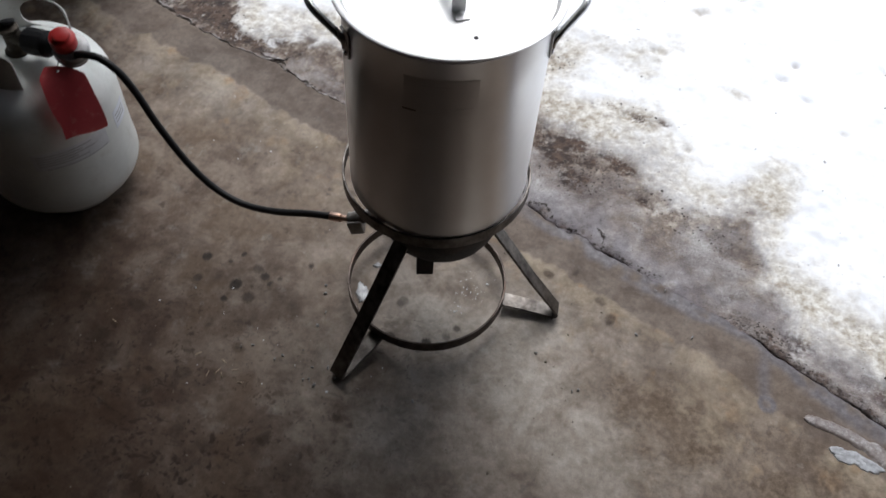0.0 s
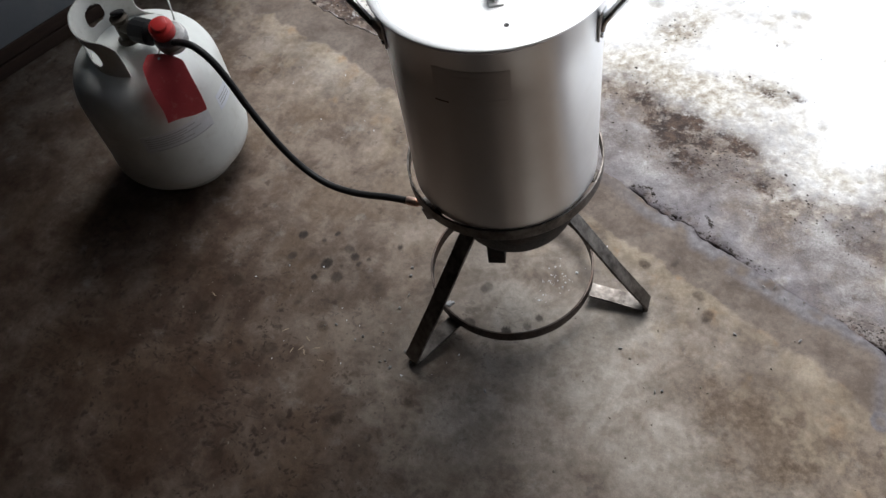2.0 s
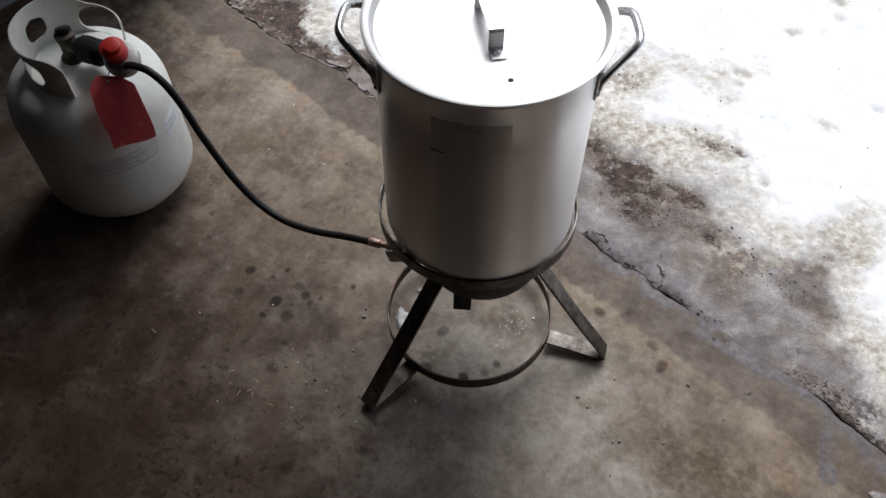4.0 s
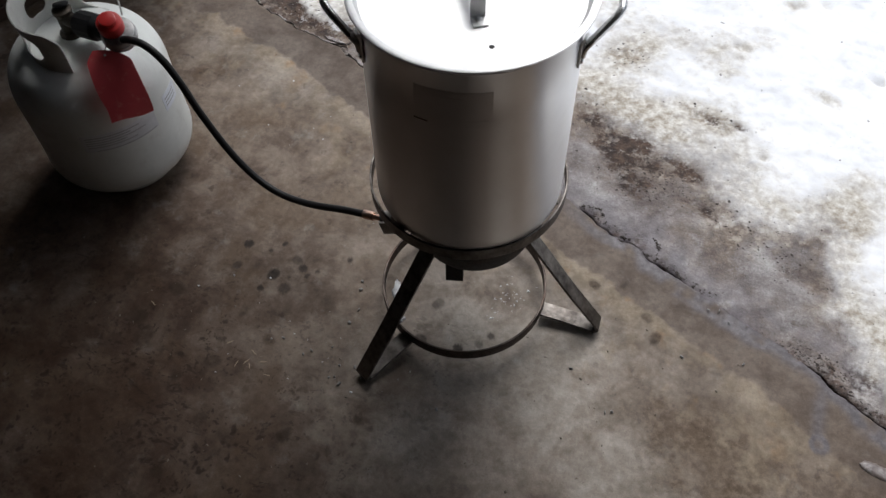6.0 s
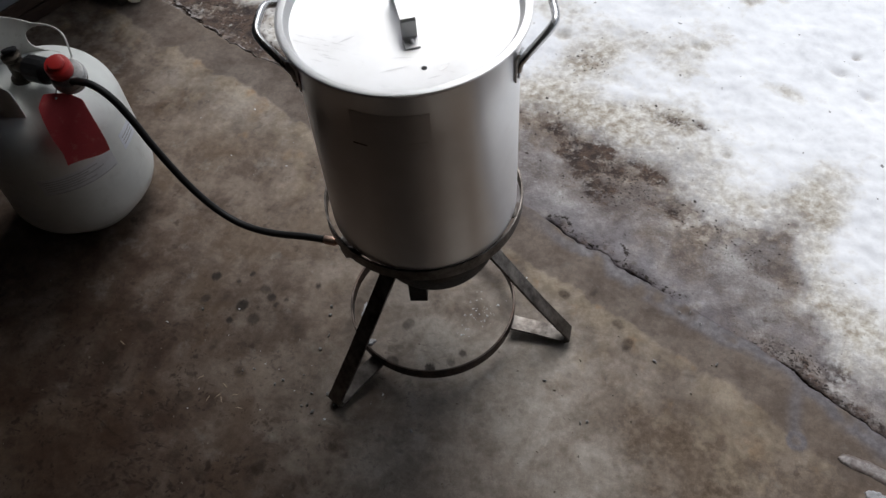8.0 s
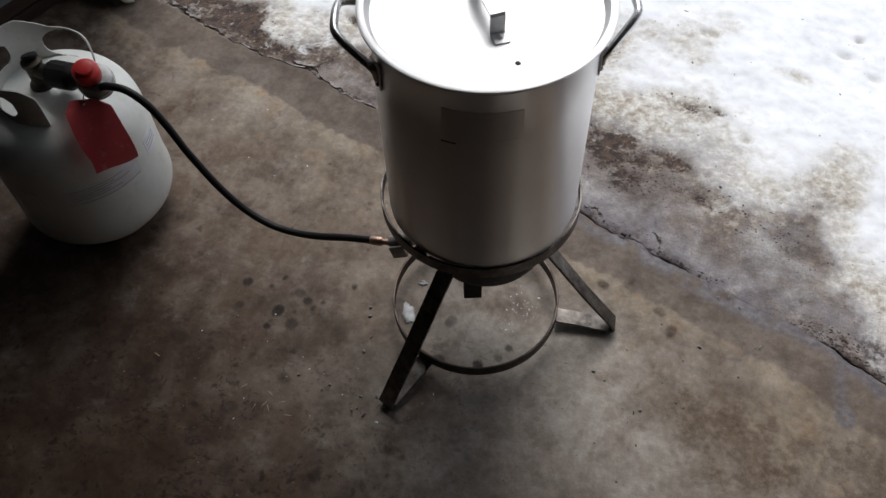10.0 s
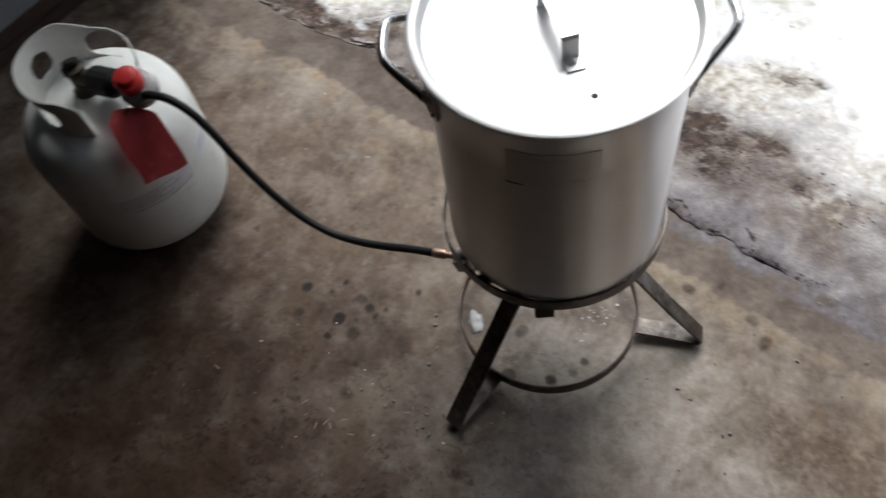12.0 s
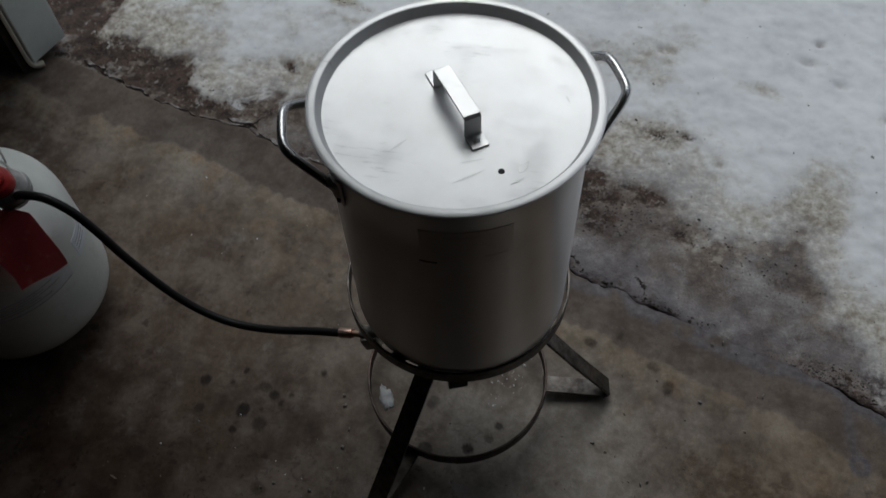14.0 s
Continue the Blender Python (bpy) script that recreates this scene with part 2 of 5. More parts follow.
    bits = m.math("MULTIPLY", m.ramp(m.noise(1.0, 3, 0.6, m.scaled(70, 190, 60, 0.5), 0.6), (0.645, 0.0), (0.69, 1.0)), m.math("MAXIMUM", m.attr("dirt"), m.math("MAXIMUM", m.math("MULTIPLY", silt, 0.5), fringe)))
    col = m.mix(m.math("MULTIPLY", bits, 0.9), col, (0.030, 0.020, 0.016))
    wet = m.attr("meltwater")
    col = m.mix(m.math("MULTIPLY", wet, 0.7), col, m.ramp(fine, (0.35, (0.088, 0.076, 0.088)), (0.65, (0.210, 0.190, 0.208))))
    rough = m.mix(cover, m.mix(wet, (0.55, 0.55, 0.55), (0.34, 0.34, 0.34)), (0.65, 0.65, 0.65))
    m.put(Base_Color=col, Roughness=rough, Specular_IOR_Level=0.22)
    relief = m.math("ADD", m.math("ADD", fine, m.math("MULTIPLY", tiny, 0.6)), m.math("MULTIPLY", grit, 0.35))
    return m.bump(m.math("MULTIPLY", relief, m.ramp(cover, (0.4, 1.0), (1.0, 0.22))), 0.6, 0.006).mat


def aluminium(name, along, base=0.72, rough=0.3, soil=0.0, drawn=0.0, scuffs=0.0, metal=1.0):
    """along: the scales of the brushing's streaks; drawn: how far highlights run across rings round z; scuffs: scratched patches."""
    m = Nodes(name)
    streak = m.noise(1.0, 3, 0.6, m.scaled(*along))
    blot = m.noise(9, 5, 0.6)
    smear = m.ramp(m.noise(26, 4, 0.65), (0.52, 0.0), (0.75, 1.0))
    col = m.ramp(blot, (0.3, (base * 0.92, base * 0.91, base * 0.90)), (0.7, (base, base, base)))
    if soil:
        col = m.mix(m.math("MULTIPLY", smear, soil), col, (0.45, 0.42, 0.37))
    r = m.math("ADD", m.ramp(streak, (0.3, rough - 0.01), (0.7, rough + 0.015)), m.math("MULTIPLY", smear, 0.08))
    if scuffs:
        lines = m.noise(1.0, 4, 0.7, m.scaled(26, 190, 40, 0.55))
        spot = m.ramp(m.noise(13, 4, 0.6), (0.55, 0.0), (0.66, 1.0))
        mark = m.math("MULTIPLY", m.math("MULTIPLY", m.ramp(lines, (0.56, 0.0), (0.64, 1.0)), spot), scuffs)
        col = m.mix(mark, col, (0.33, 0.32, 0.30))
        r = m.math("ADD", r, m.math("MULTIPLY", mark, 0.15))
    m.put(Base_Color=col, Metallic=metal, Roughness=r)
    if drawn:
        ring = m.t.nodes.new("ShaderNodeTangent")
        ring.direction_type, ring.axis = "RADIAL", "Z"
        m.put(Anisotropic=drawn, Anisotropic_Rotation=0.25, Tangent=ring.outputs[0])
    return m.bump(streak, 0.003 if drawn else 0.015, 0.0004).mat


def steel(name, dark, light, rough=0.5, metal=0.55, rust=0.3):
    m = Nodes(name)
    a, b = m.noise(38, 5, 0.65), m.noise(240, 3, 0.6)
    col = m.ramp(a, (0.35, dark), (0.65, light))
    col = m.mix(m.math("MULTIPLY", m.ramp(m.noise(17, 4, 0.7), (0.5, 0.0), (0.68, 1.0)), rust), col, (0.115, 0.055, 0.03))
    m.put(Base_Color=col, Metallic=metal, Roughness=m.ramp(b, (0.3, rough - 0.1), (0.7, rough + 0.15)))
    return m.bump(m.math("ADD", a, b), 0.25, 0.0008).mat


def paint(name, colour, rough=0.45, worn=(0.3, 0.26, 0.2), amount=0.2, scale=12.0, fine=180.0, gloss=0.5):
    m = Nodes(name)
    a, b = m.noise(scale, 6, 0.65), m.noise(fine, 3, 0.6)
    shade = tuple(c * 0.86 for c in colour)
    col = m.ramp(a, (0.35, shade), (0.65, colour))
    col = m.mix(m.math("MULTIPLY", m.ramp(m.noise(scale * 3, 5, 0.7), (0.56, 0.0), (0.72, 1.0)), amount), col, worn)
    m.put(Base_Color=col, Roughness=m.ramp(b, (0.3, rough - 0.07), (0.7, rough + 0.1)), Specular_IOR_Level=gloss)
    return m.bump(m.math("ADD", a, b), 0.12, 0.0008).mat


def timber(name, dark, light, along):
    m = Nodes(name)
    grain = m.noise(1.0, 5, 0.6, m.scaled(*along), 0.6)
    blot = m.noise(5, 4, 0.6)
    col = m.mix(0.35, m.ramp(grain, (0.35, dark), (0.65, light)), m.ramp(blot, (0.3, dark), (0.7, light)))
    m.put(Base_Color=col, Roughness=0.75)
    return m.bump(grain, 0.3, 0.0015).mat


FLOOR_MAT, GROUND_MAT = concrete_floor(), winter_ground()
POT_MAT = aluminium("brushed_pot_aluminium", (3, 3, 420), 0.78, 0.29, 0.06, 0.84, 0.0, 0.92)
LID_MAT = aluminium("spun_lid_aluminium", (60, 60, 6), 0.97, 0.48, 0.05, 0.0, 0.25, 0.72)
SCUFF_MAT = aluminium("scuffed_lid_aluminium", (60, 60, 6), 0.80, 0.44, 0.12, 0.0, 0.0, 0.75)
HANDLE_MAT = aluminium("drawn_handle_aluminium", (40, 40, 40), 0.62, 0.26, 0.1)
STRAP_MAT = aluminium("strap_aluminium", (30, 30, 30), 0.93, 0.40, 0.06, 0.0, 0.0, 0.75)
STAND_MAT = steel("sooty_stand_steel", (0.044, 0.038, 0.034), (0.185, 0.168, 0.152), 0.42, 0.85, 0.12)
HOOP_MAT = steel("rusty_hoop_steel", (0.026, 0.019, 0.016), (0.088, 0.070, 0.060), 0.46, 0.8, 0.3)
CAST_MAT = steel("cast_iron_burner", (0.009, 0.008, 0.008), (0.026, 0.023, 0.021), 0.7, 0.3, 0.25)
INLET_MAT = steel("cast_aluminium_inlet", (0.22, 0.205, 0.19), (0.42, 0.395, 0.37), 0.48, 0.7, 0.12)
BRASS_MAT = steel("copper_brass_fitting", (0.46, 0.28, 0.20), (0.66, 0.48, 0.40), 0.34, 1.0, 0.05)
TANK_MAT = paint("off_white_tank_paint", (0.77, 0.79, 0.755), 0.4, (0.34, 0.31, 0.25), 0.22, 9)
COLLAR_MAT = paint("off_white_collar_paint", (0.60, 0.60, 0.56), 0.42, (0.16, 0.13, 0.10), 0.4, 22)
LABEL_MAT = paint("weathered_paper_label", (0.70, 0.71, 0.72), 0.6, (0.74, 0.74, 0.74), 0.5, 30)
PRINT_MAT = paint("faded_label_print", (0.46, 0.46, 0.46), 0.65, (0.6, 0.6, 0.6), 0.5, 60)
STICKER_MAT = paint("white_sticker", (0.80, 0.83, 0.88), 0.5, (0.5, 0.5, 0.5), 0.4, 60)
RED_MAT = paint("red_plastic_cap", (0.52, 0.022, 0.020), 0.42, (0.25, 0.02, 0.02), 0.3, 40)
TAG_MAT = paint("red_plastic_tag", (0.66, 0.095, 0.10), 0.36, (0.74, 0.27, 0.26), 0.6, 18)
REG_MAT = steel("zinc_regulator", (0.22, 0.22, 0.22), (0.38, 0.38, 0.38), 0.45, 0.75, 0.05)
NUT_MAT = paint("black_plastic_nut", (0.012, 0.012, 0.013), 0.62, (0.05, 0.05, 0.05), 0.3, 60, 180, 0.2)
HOSE_MAT = paint("black_rubber_hose", (0.008, 0.0075, 0.008), 0.5, (0.04, 0.034, 0.03), 0.3, 50, 180, 0.3)
VALVE_MAT = steel("dull_brass_valve", (0.03, 0.025, 0.02), (0.07, 0.058, 0.045), 0.55, 0.7, 0.1)
WALL_MAT = paint("grey_wall_board", (0.20, 0.212, 0.232), 0.7, (0.30, 0.29, 0.28), 0.3, 3, 60)
PLATE_MAT = timber("dark_sill_timber", (0.030, 0.016, 0.011), (0.062, 0.036, 0.024), (14, 14, 90))
STUD_MAT = timber("brown_stud_timber", (0.045, 0.022, 0.013), (0.095, 0.050, 0.029), (90, 90, 6))
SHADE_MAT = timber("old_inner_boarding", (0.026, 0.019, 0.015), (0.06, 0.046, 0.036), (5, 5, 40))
JAMB_MAT = paint("pale_green_white_jamb", (0.74, 0.79, 0.76), 0.5, (0.40, 0.38, 0.33), 0.25, 8)
TRIM_MAT = paint("cream_stop_strip", (0.66, 0.60, 0.50), 0.5, (0.30, 0.25, 0.2), 0.4, 30)
TRACK_MAT = steel("galvanised_track", (0.12, 0.12, 0.13), (0.22, 0.22, 0.23), 0.5, 0.8, 0.08)
RUBBER_MAT = paint("black_mark", (0.03, 0.028, 0.027), 0.6, (0.06, 0.05, 0.05), 0.2, 80)
ETCH_MAT = aluminium("etched_label_patch", (3, 3, 420), 0.765, 0.30, 0.09, 0.83, 0.0, 0.92)
WORN_PRINT_MAT = aluminium("worn_label_print", (3, 3, 420), 0.71, 0.305, 0.1, 0.83, 0.0, 0.92)


def ice():
    m = Nodes("cloudy_ice")
    a = m.noise(60, 5, 0.65)
    m.put(Base_Color=m.ramp(a, (0.35, (0.19, 0.19, 0.195)), (0.65, (0.40, 0.405, 0.415))), Roughness=0.38)
    return m.bump(a, 0.4, 0.001).mat


ICE_MAT = ice()


def muddy_ice():
    m = Nodes("muddy_ice")
    a, c = m.noise(48, 6, 0.7), m.noise(160, 4, 0.65)
    col = m.mix(m.ramp(a, (0.50, 0.0), (0.64, 0.75)), m.ramp(c, (0.35, (0.135, 0.108, 0.096)), (0.65, (0.225, 0.188, 0.172))), m.ramp(c, (0.35, (0.30, 0.285, 0.27)), (0.65, (0.48, 0.47, 0.46))))
    m.put(Base_Color=col, Roughness=0.35)
    return m.bump(m.math("ADD", a, c), 0.3, 0.0008).mat


MUDDY_ICE_MAT = muddy_ice()
SNOW_CRUMB_MAT = paint("white_ice_crumbs", (0.85, 0.86, 0.88), 0.25, (0.6, 0.6, 0.62), 0.2, 60)
LEAF_MAT = paint("dark_leaf_crumbs", (0.035, 0.024, 0.018), 0.7, (0.10, 0.06, 0.03), 0.5, 60)
STONE_MAT = paint("grey_stone_chip", (0.20, 0.19, 0.18), 0.45, (0.42, 0.42, 0.42), 0.5, 300)
SLIVER_MAT = paint("pale_split_wood", (0.36, 0.28, 0.19), 0.7, (0.18, 0.12, 0.07), 0.5, 60)
CHIP_MAT = paint("wood_and_grit_chips", (0.15, 0.12, 0.09), 0.7, (0.6, 0.58, 0.52), 0.6, 40)


# ---- mesh helpers ----
def part(name, bm, material, parent=None, label="", smooth=40):
    me = bpy.data.meshes.new(name)
    bmesh.ops.recalc_face_normals(bm, faces=bm.faces)
    if smooth:
        sharp = radians(smooth)
        for f in bm.faces:
            f.smooth = True
        for e in bm.edges:
            e.smooth = len(e.link_faces) == 2 and e.calc_face_angle(0) < sharp
    bm.to_mesh(me)
    bm.free()
    me.materials.append(material)
    ob = new(name, me)
    ob.parent = parent
    return tagged(ob, label)


def thing(name, label, category, place=(0, 0, 0), kind="", group=""):
    ob = new(name)
    ob.empty_display_size = 0.05
    ob.location = place
    return tagged(ob, label, category, group, kind)


def spun(profile, n=96, closed=False, centre=(0, 0, 0), start=0.0, arc=2 * math.pi):
    """A solid of revolution about z from (radius, height) points."""
    bm = bmesh.new()
    whole = arc > 6.28
    count = n if whole else n + 1
    rings = []
    for k in range(count):
        a = start + arc * k / n
        rings.append([bm.verts.new((centre[0] + r * math.cos(a), centre[1] + r * math.sin(a), centre[2] + z)) for r, z in profile])
    m = len(profile)
    for k in range(n):
        a, b = rings[k], rings[(k + 1) % count]
        for j in range(m if closed else m - 1):
            bm.faces.new((a[j], b[j], b[(j + 1) % m], a[(j + 1) % m]))
    if not whole and closed:
        bm.faces.new(rings[0])
        bm.faces.new(rings[-1][::-1])
    bmesh.ops.remove_doubles(bm, verts=bm.verts, dist=1e-6)
    return bm


def arc_points(cx, cz, r, a0, a1, n, rz=None):
    rz = rz or r
    return [(cx + r * math.cos(radians(a0 + (a1 - a0) * k / n)), cz + rz * math.sin(radians(a0 + (a1 - a0) * k / n))) for k in range(n + 1)]


def smooth_path(points, n=10):
    """A Catmull-Rom curve through the points."""
    p = [Vector(q) for q in points]
    p = [2 * p[0] - p[1], *p, 2 * p[-1] - p[-2]]
    out = []
    for a, b, c, d in zip(p, p[1:], p[2:], p[3:]):
        for k in range(n):
            t = k / n
            out.append(0.5 * (2 * b + (c - a) * t + (2 * a - 5 * b + 4 * c - d) * t * t + (3 * b - a - 3 * c + d) * t ** 3))
    return out + [p[-2]]


def tube(points, radius, n=14, bm=None, flat=1.0):
    """A capped tube along points. flat squeezes it sideways."""
    bm = bm or bmesh.new()
    pts = [Vector(p) for p in points]
    side = None
    rings = []
    for k, p in enumerate(pts):
        way = (pts[min(k + 1, len(pts) - 1)] - pts[max(k - 1, 0)]).normalized()
        if side is None:
            side = way.cross(Vector((0, 0, 1)) if abs(way.z) < 0.9 else Vector((1, 0, 0))).normalized()
        side = (side - way * side.dot(way)).normalized()
        up = way.cross(side)
        r = radius(k / (len(pts) - 1)) if callable(radius) else radius
        rings.append([bm.verts.new(p + r * (flat * math.cos(a) * side + math.sin(a) * up)) for a in (2 * math.pi * j / n for j in range(n))])
    for a, b in zip(rings, rings[1:]):
        for j in range(n):
            bm.faces.new((a[j], a[(j + 1) % n], b[(j + 1) % n], b[j]))
    bm.faces.new(rings[0][::-1])
    bm.faces.new(rings[-1])
    return bm


def box(size, m=Matrix(), bevel=0.0, bm=None):
    bm2 = bmesh.new()
    bmesh.ops.create_cube(bm2, size=1.0, matrix=m @ Matrix.Diagonal((*size, 1)))
    if bevel:
        bmesh.ops.bevel(bm2, geom=bm2.edges[:], offset=bevel, segments=2, affect="EDGES", profile=0.6)
    if bm is None:
        return bm2
    me = bpy.data.meshes.new("piece")
    bm2.to_mesh(me)
    bm2.free()
    bm.from_mesh(me)
    bpy.data.meshes.remove(me)
    return bm


def rod(a, b, r, n=20, bevel=0.0):
    """A cylinder from a to b with softened rims."""
    a, b = Vector(a), Vector(b)
    if not bevel:
        return tube([a, b], r, n)
    way = (b - a).normalized()
    pts = [a, a + way * bevel * 0.3, a + way * bevel, b - way * bevel, b - way * bevel * 0.3, b]
    radii = [r - bevel, r - bevel * 0.3, r, r, r - bevel * 0.3, r - bevel]
    bm = bmesh.new()
    side = way.cross(Vector((0, 0, 1)) if abs(way.z) < 0.9 else Vector((1, 0, 0))).normalized()
    up = way.cross(side)
    rings = [[bm.verts.new(p + q * (math.cos(t) * side + math.sin(t) * up)) for t in (2 * math.pi * j / n for j in range(n))] for p, q in zip(pts, radii)]
    for c, d in zip(rings, rings[1:]):
        for j in range(n):
            bm.faces.new((c[j], c[(j + 1) % n], d[(j + 1) % n], d[j]))
    bm.faces.new(rings[0][::-1])
    bm.faces.new(rings[-1])
    return bm


def flat_bar(line, width, thick, m=Matrix()):
    """A strip bent along (x, z) points: thick across the line, width along y."""
    p = [Vector((x, z)) for x, z in line]
    outer, inner = [], []
    for k, q in enumerate(p):
        a = (q - p[k - 1]).normalized() if k else (p[1] - q).normalized()
        b = (p[k + 1] - q).normalized() if k < len(p) - 1 else a
        n = Vector((-(a + b).y, (a + b).x)).normalized()
        off = n * thick / 2 / max(0.35, n.dot(Vector((-a.y, a.x))))
        outer.append(q + off)
        inner.append(q - off)
    bm = bmesh.new()
    rows = [[bm.verts.new(m @ Vector((q.x, s * width / 2, q.y))) for q in outer + inner[::-1]] for s in (-1, 1)]
    n, c = len(p), 2 * len(p)
    for k in range(c):
        bm.faces.new((rows[0][k], rows[0][(k + 1) % c], rows[1][(k + 1) % c], rows[1][k]))
    for row in rows:
        for k in range(n - 1):
            bm.faces.new((row[k], row[k + 1], row[c - 2 - k], row[c - 1 - k]))
    return bm


def softened(ob, width=0.001, segments=2):
    mod = ob.modifiers.new("soft_edges", "BEVEL")
    mod.width, mod.segments, mod.limit_method, mod.angle_limit = width, segments, "ANGLE", radians(45)
    return ob


def sheet(xs, ys, place, name, material, attributes=None, kind="structure", label="", skirt=0.0):
    """A grid of quads over xs and ys; place gives the points and values per point."""
    nx, ny = len(xs), len(ys)
    pts, values = place(np.repeat(np.asarray(xs)[:, None], ny, 1), np.repeat(np.asarray(ys)[None], nx, 0))
    i = (np.arange(nx - 1)[:, None] * ny + np.arange(ny - 1)).ravel()
    faces = np.stack([i, i + ny, i + ny + 1, i + 1], 1)
    me = bpy.data.meshes.new(name)
    me.from_pydata(pts.reshape(-1, 3).tolist(), [], faces.tolist())
    for key, value in values.items():
        me.attributes.new(key, "FLOAT", "POINT").data.foreach_set("value", value.astype(np.float32).ravel())
    me.polygons.foreach_set("use_smooth", [k % (ny - 1) > 0 or ys[0] >= 0 for k in range(len(me.polygons))])
    me.materials.append(material)
    me.update()
    return tagged(new(name, me), label, kind=kind)


def field(u, v, scale, octaves=4, seed=0.0):
    """Smooth noise between about -1 and 1 over arrays."""
    out = np.empty(u.size)
    for k, (a, b) in enumerate(zip(u.ravel().tolist(), v.ravel().tolist())):
        out[k] = noise.fractal(Vector((a * scale + seed, b * scale - seed, seed * 0.37)), 0.9, 2.0, octaves)
    return out.reshape(u.shape)


def step(x, a, b):
    t = np.clip((x - a) / (b - a), 0, 1)
    return t * t * (3 - 2 * t)


def bump_at(u, v, cu, cv, r, stretch=1.0):
    return np.exp(-(((u - cu) / (r * stretch)) ** 2 + ((v - cv) / r) ** 2))


# ---- the floor, the ground and the garage ----
EDGE_AT = ((-1.4, -1.15, -1.06, -0.94, -0.83, -0.72, -0.6, -0.1, 0.05, 0.076, 0.1, 0.124, 0.149, 0.175, 0.194, 0.214, 0.235, 0.266, 0.292, 0.4, 0.5, 0.566, 0.593, 0.628, 0.656, 0.689, 0.713, 0.8, 0.95, 1.5, 3.6),
           (0.330, 0.327, 0.321, 0.317, 0.320, 0.339, 0.324, 0.328, 0.323, 0.317, 0.313, 0.312, 0.309, 0.319, 0.318, 0.312, 0.308, 0.307, 0.308, 0.309, 0.308, 0.305, 0.301, 0.288, 0.285, 0.280, 0.279, 0.272, 0.252, 0.23, 0.25))


def edge_line(u):
    """How far out the broken slab edge runs."""
    flat = np.unique(u)
    wob = np.array([0.0045 * noise.fractal(Vector((a * 24, 1.7, 0)), 0.6, 2.1, 6) + 0.0025 * noise.noise(Vector((a * 75, 9.1, 0))) for a in flat])
    return np.interp(u, *EDGE_AT) + np.interp(u, flat, wob)


# centres and radii of the oil drips, along and out of the opening
DRIPS = [(-0.415, -0.200, 0.011), (-0.369, -0.180, 0.007), (-0.311, -0.162, 0.014), (-0.287, -0.168, 0.0105), (-0.321, -0.2155, 0.0115),
         (-0.394, -0.252, 0.0105), (-0.280, -0.225, 0.0135), (-0.316, -0.256, 0.009), (-0.231, -0.0905, 0.0065), (-0.292, -0.200, 0.005),
         (-0.268, -0.174, 0.007), (-0.359, -0.153, 0.006), (-0.261, -0.154, 0.004), (0.091, -0.065, 0.0095), (0.096, -0.036, 0.009),
         (0.066, -0.097, 0.011), (0.001, -0.132, 0.014), (-0.028, -0.049, 0.011)]
# older, half soaked-in stains
OLD_STAINS = [(0.173, 0.188, 0.013), (0.219, 0.223, 0.009), (0.294, 0.194, 0.013), (0.331, 0.169, 0.010), (0.301, 0.144, 0.006),
              (-0.372, -0.829, 0.018), (-0.536, -0.801, 0.006), (-0.558, -0.840, 0.006), (-0.390, -0.695, 0.006), (-0.492, -0.887, 0.010),
              (-0.186, -0.508, 0.018), (-0.445, -0.458, 0.018), (-0.399, -0.477, 0.020), (0.029, -0.323, 0.013), (0.055, -0.362, 0.010),
              (-0.127, -0.502, 0.012), (-0.286, -0.486, 0.010), (-0.165, -0.623, 0.014), (-0.162, -0.686, 0.012), (-0.437, -0.366, 0.018),
              (-0.300, -0.313, 0.012), (-0.214, -0.321, 0.012), (-0.050, -0.433, 0.011), (-0.169, -0.418, 0.010), (-0.261, -0.423, 0.012), (-0.540, -0.410, 0.010)]


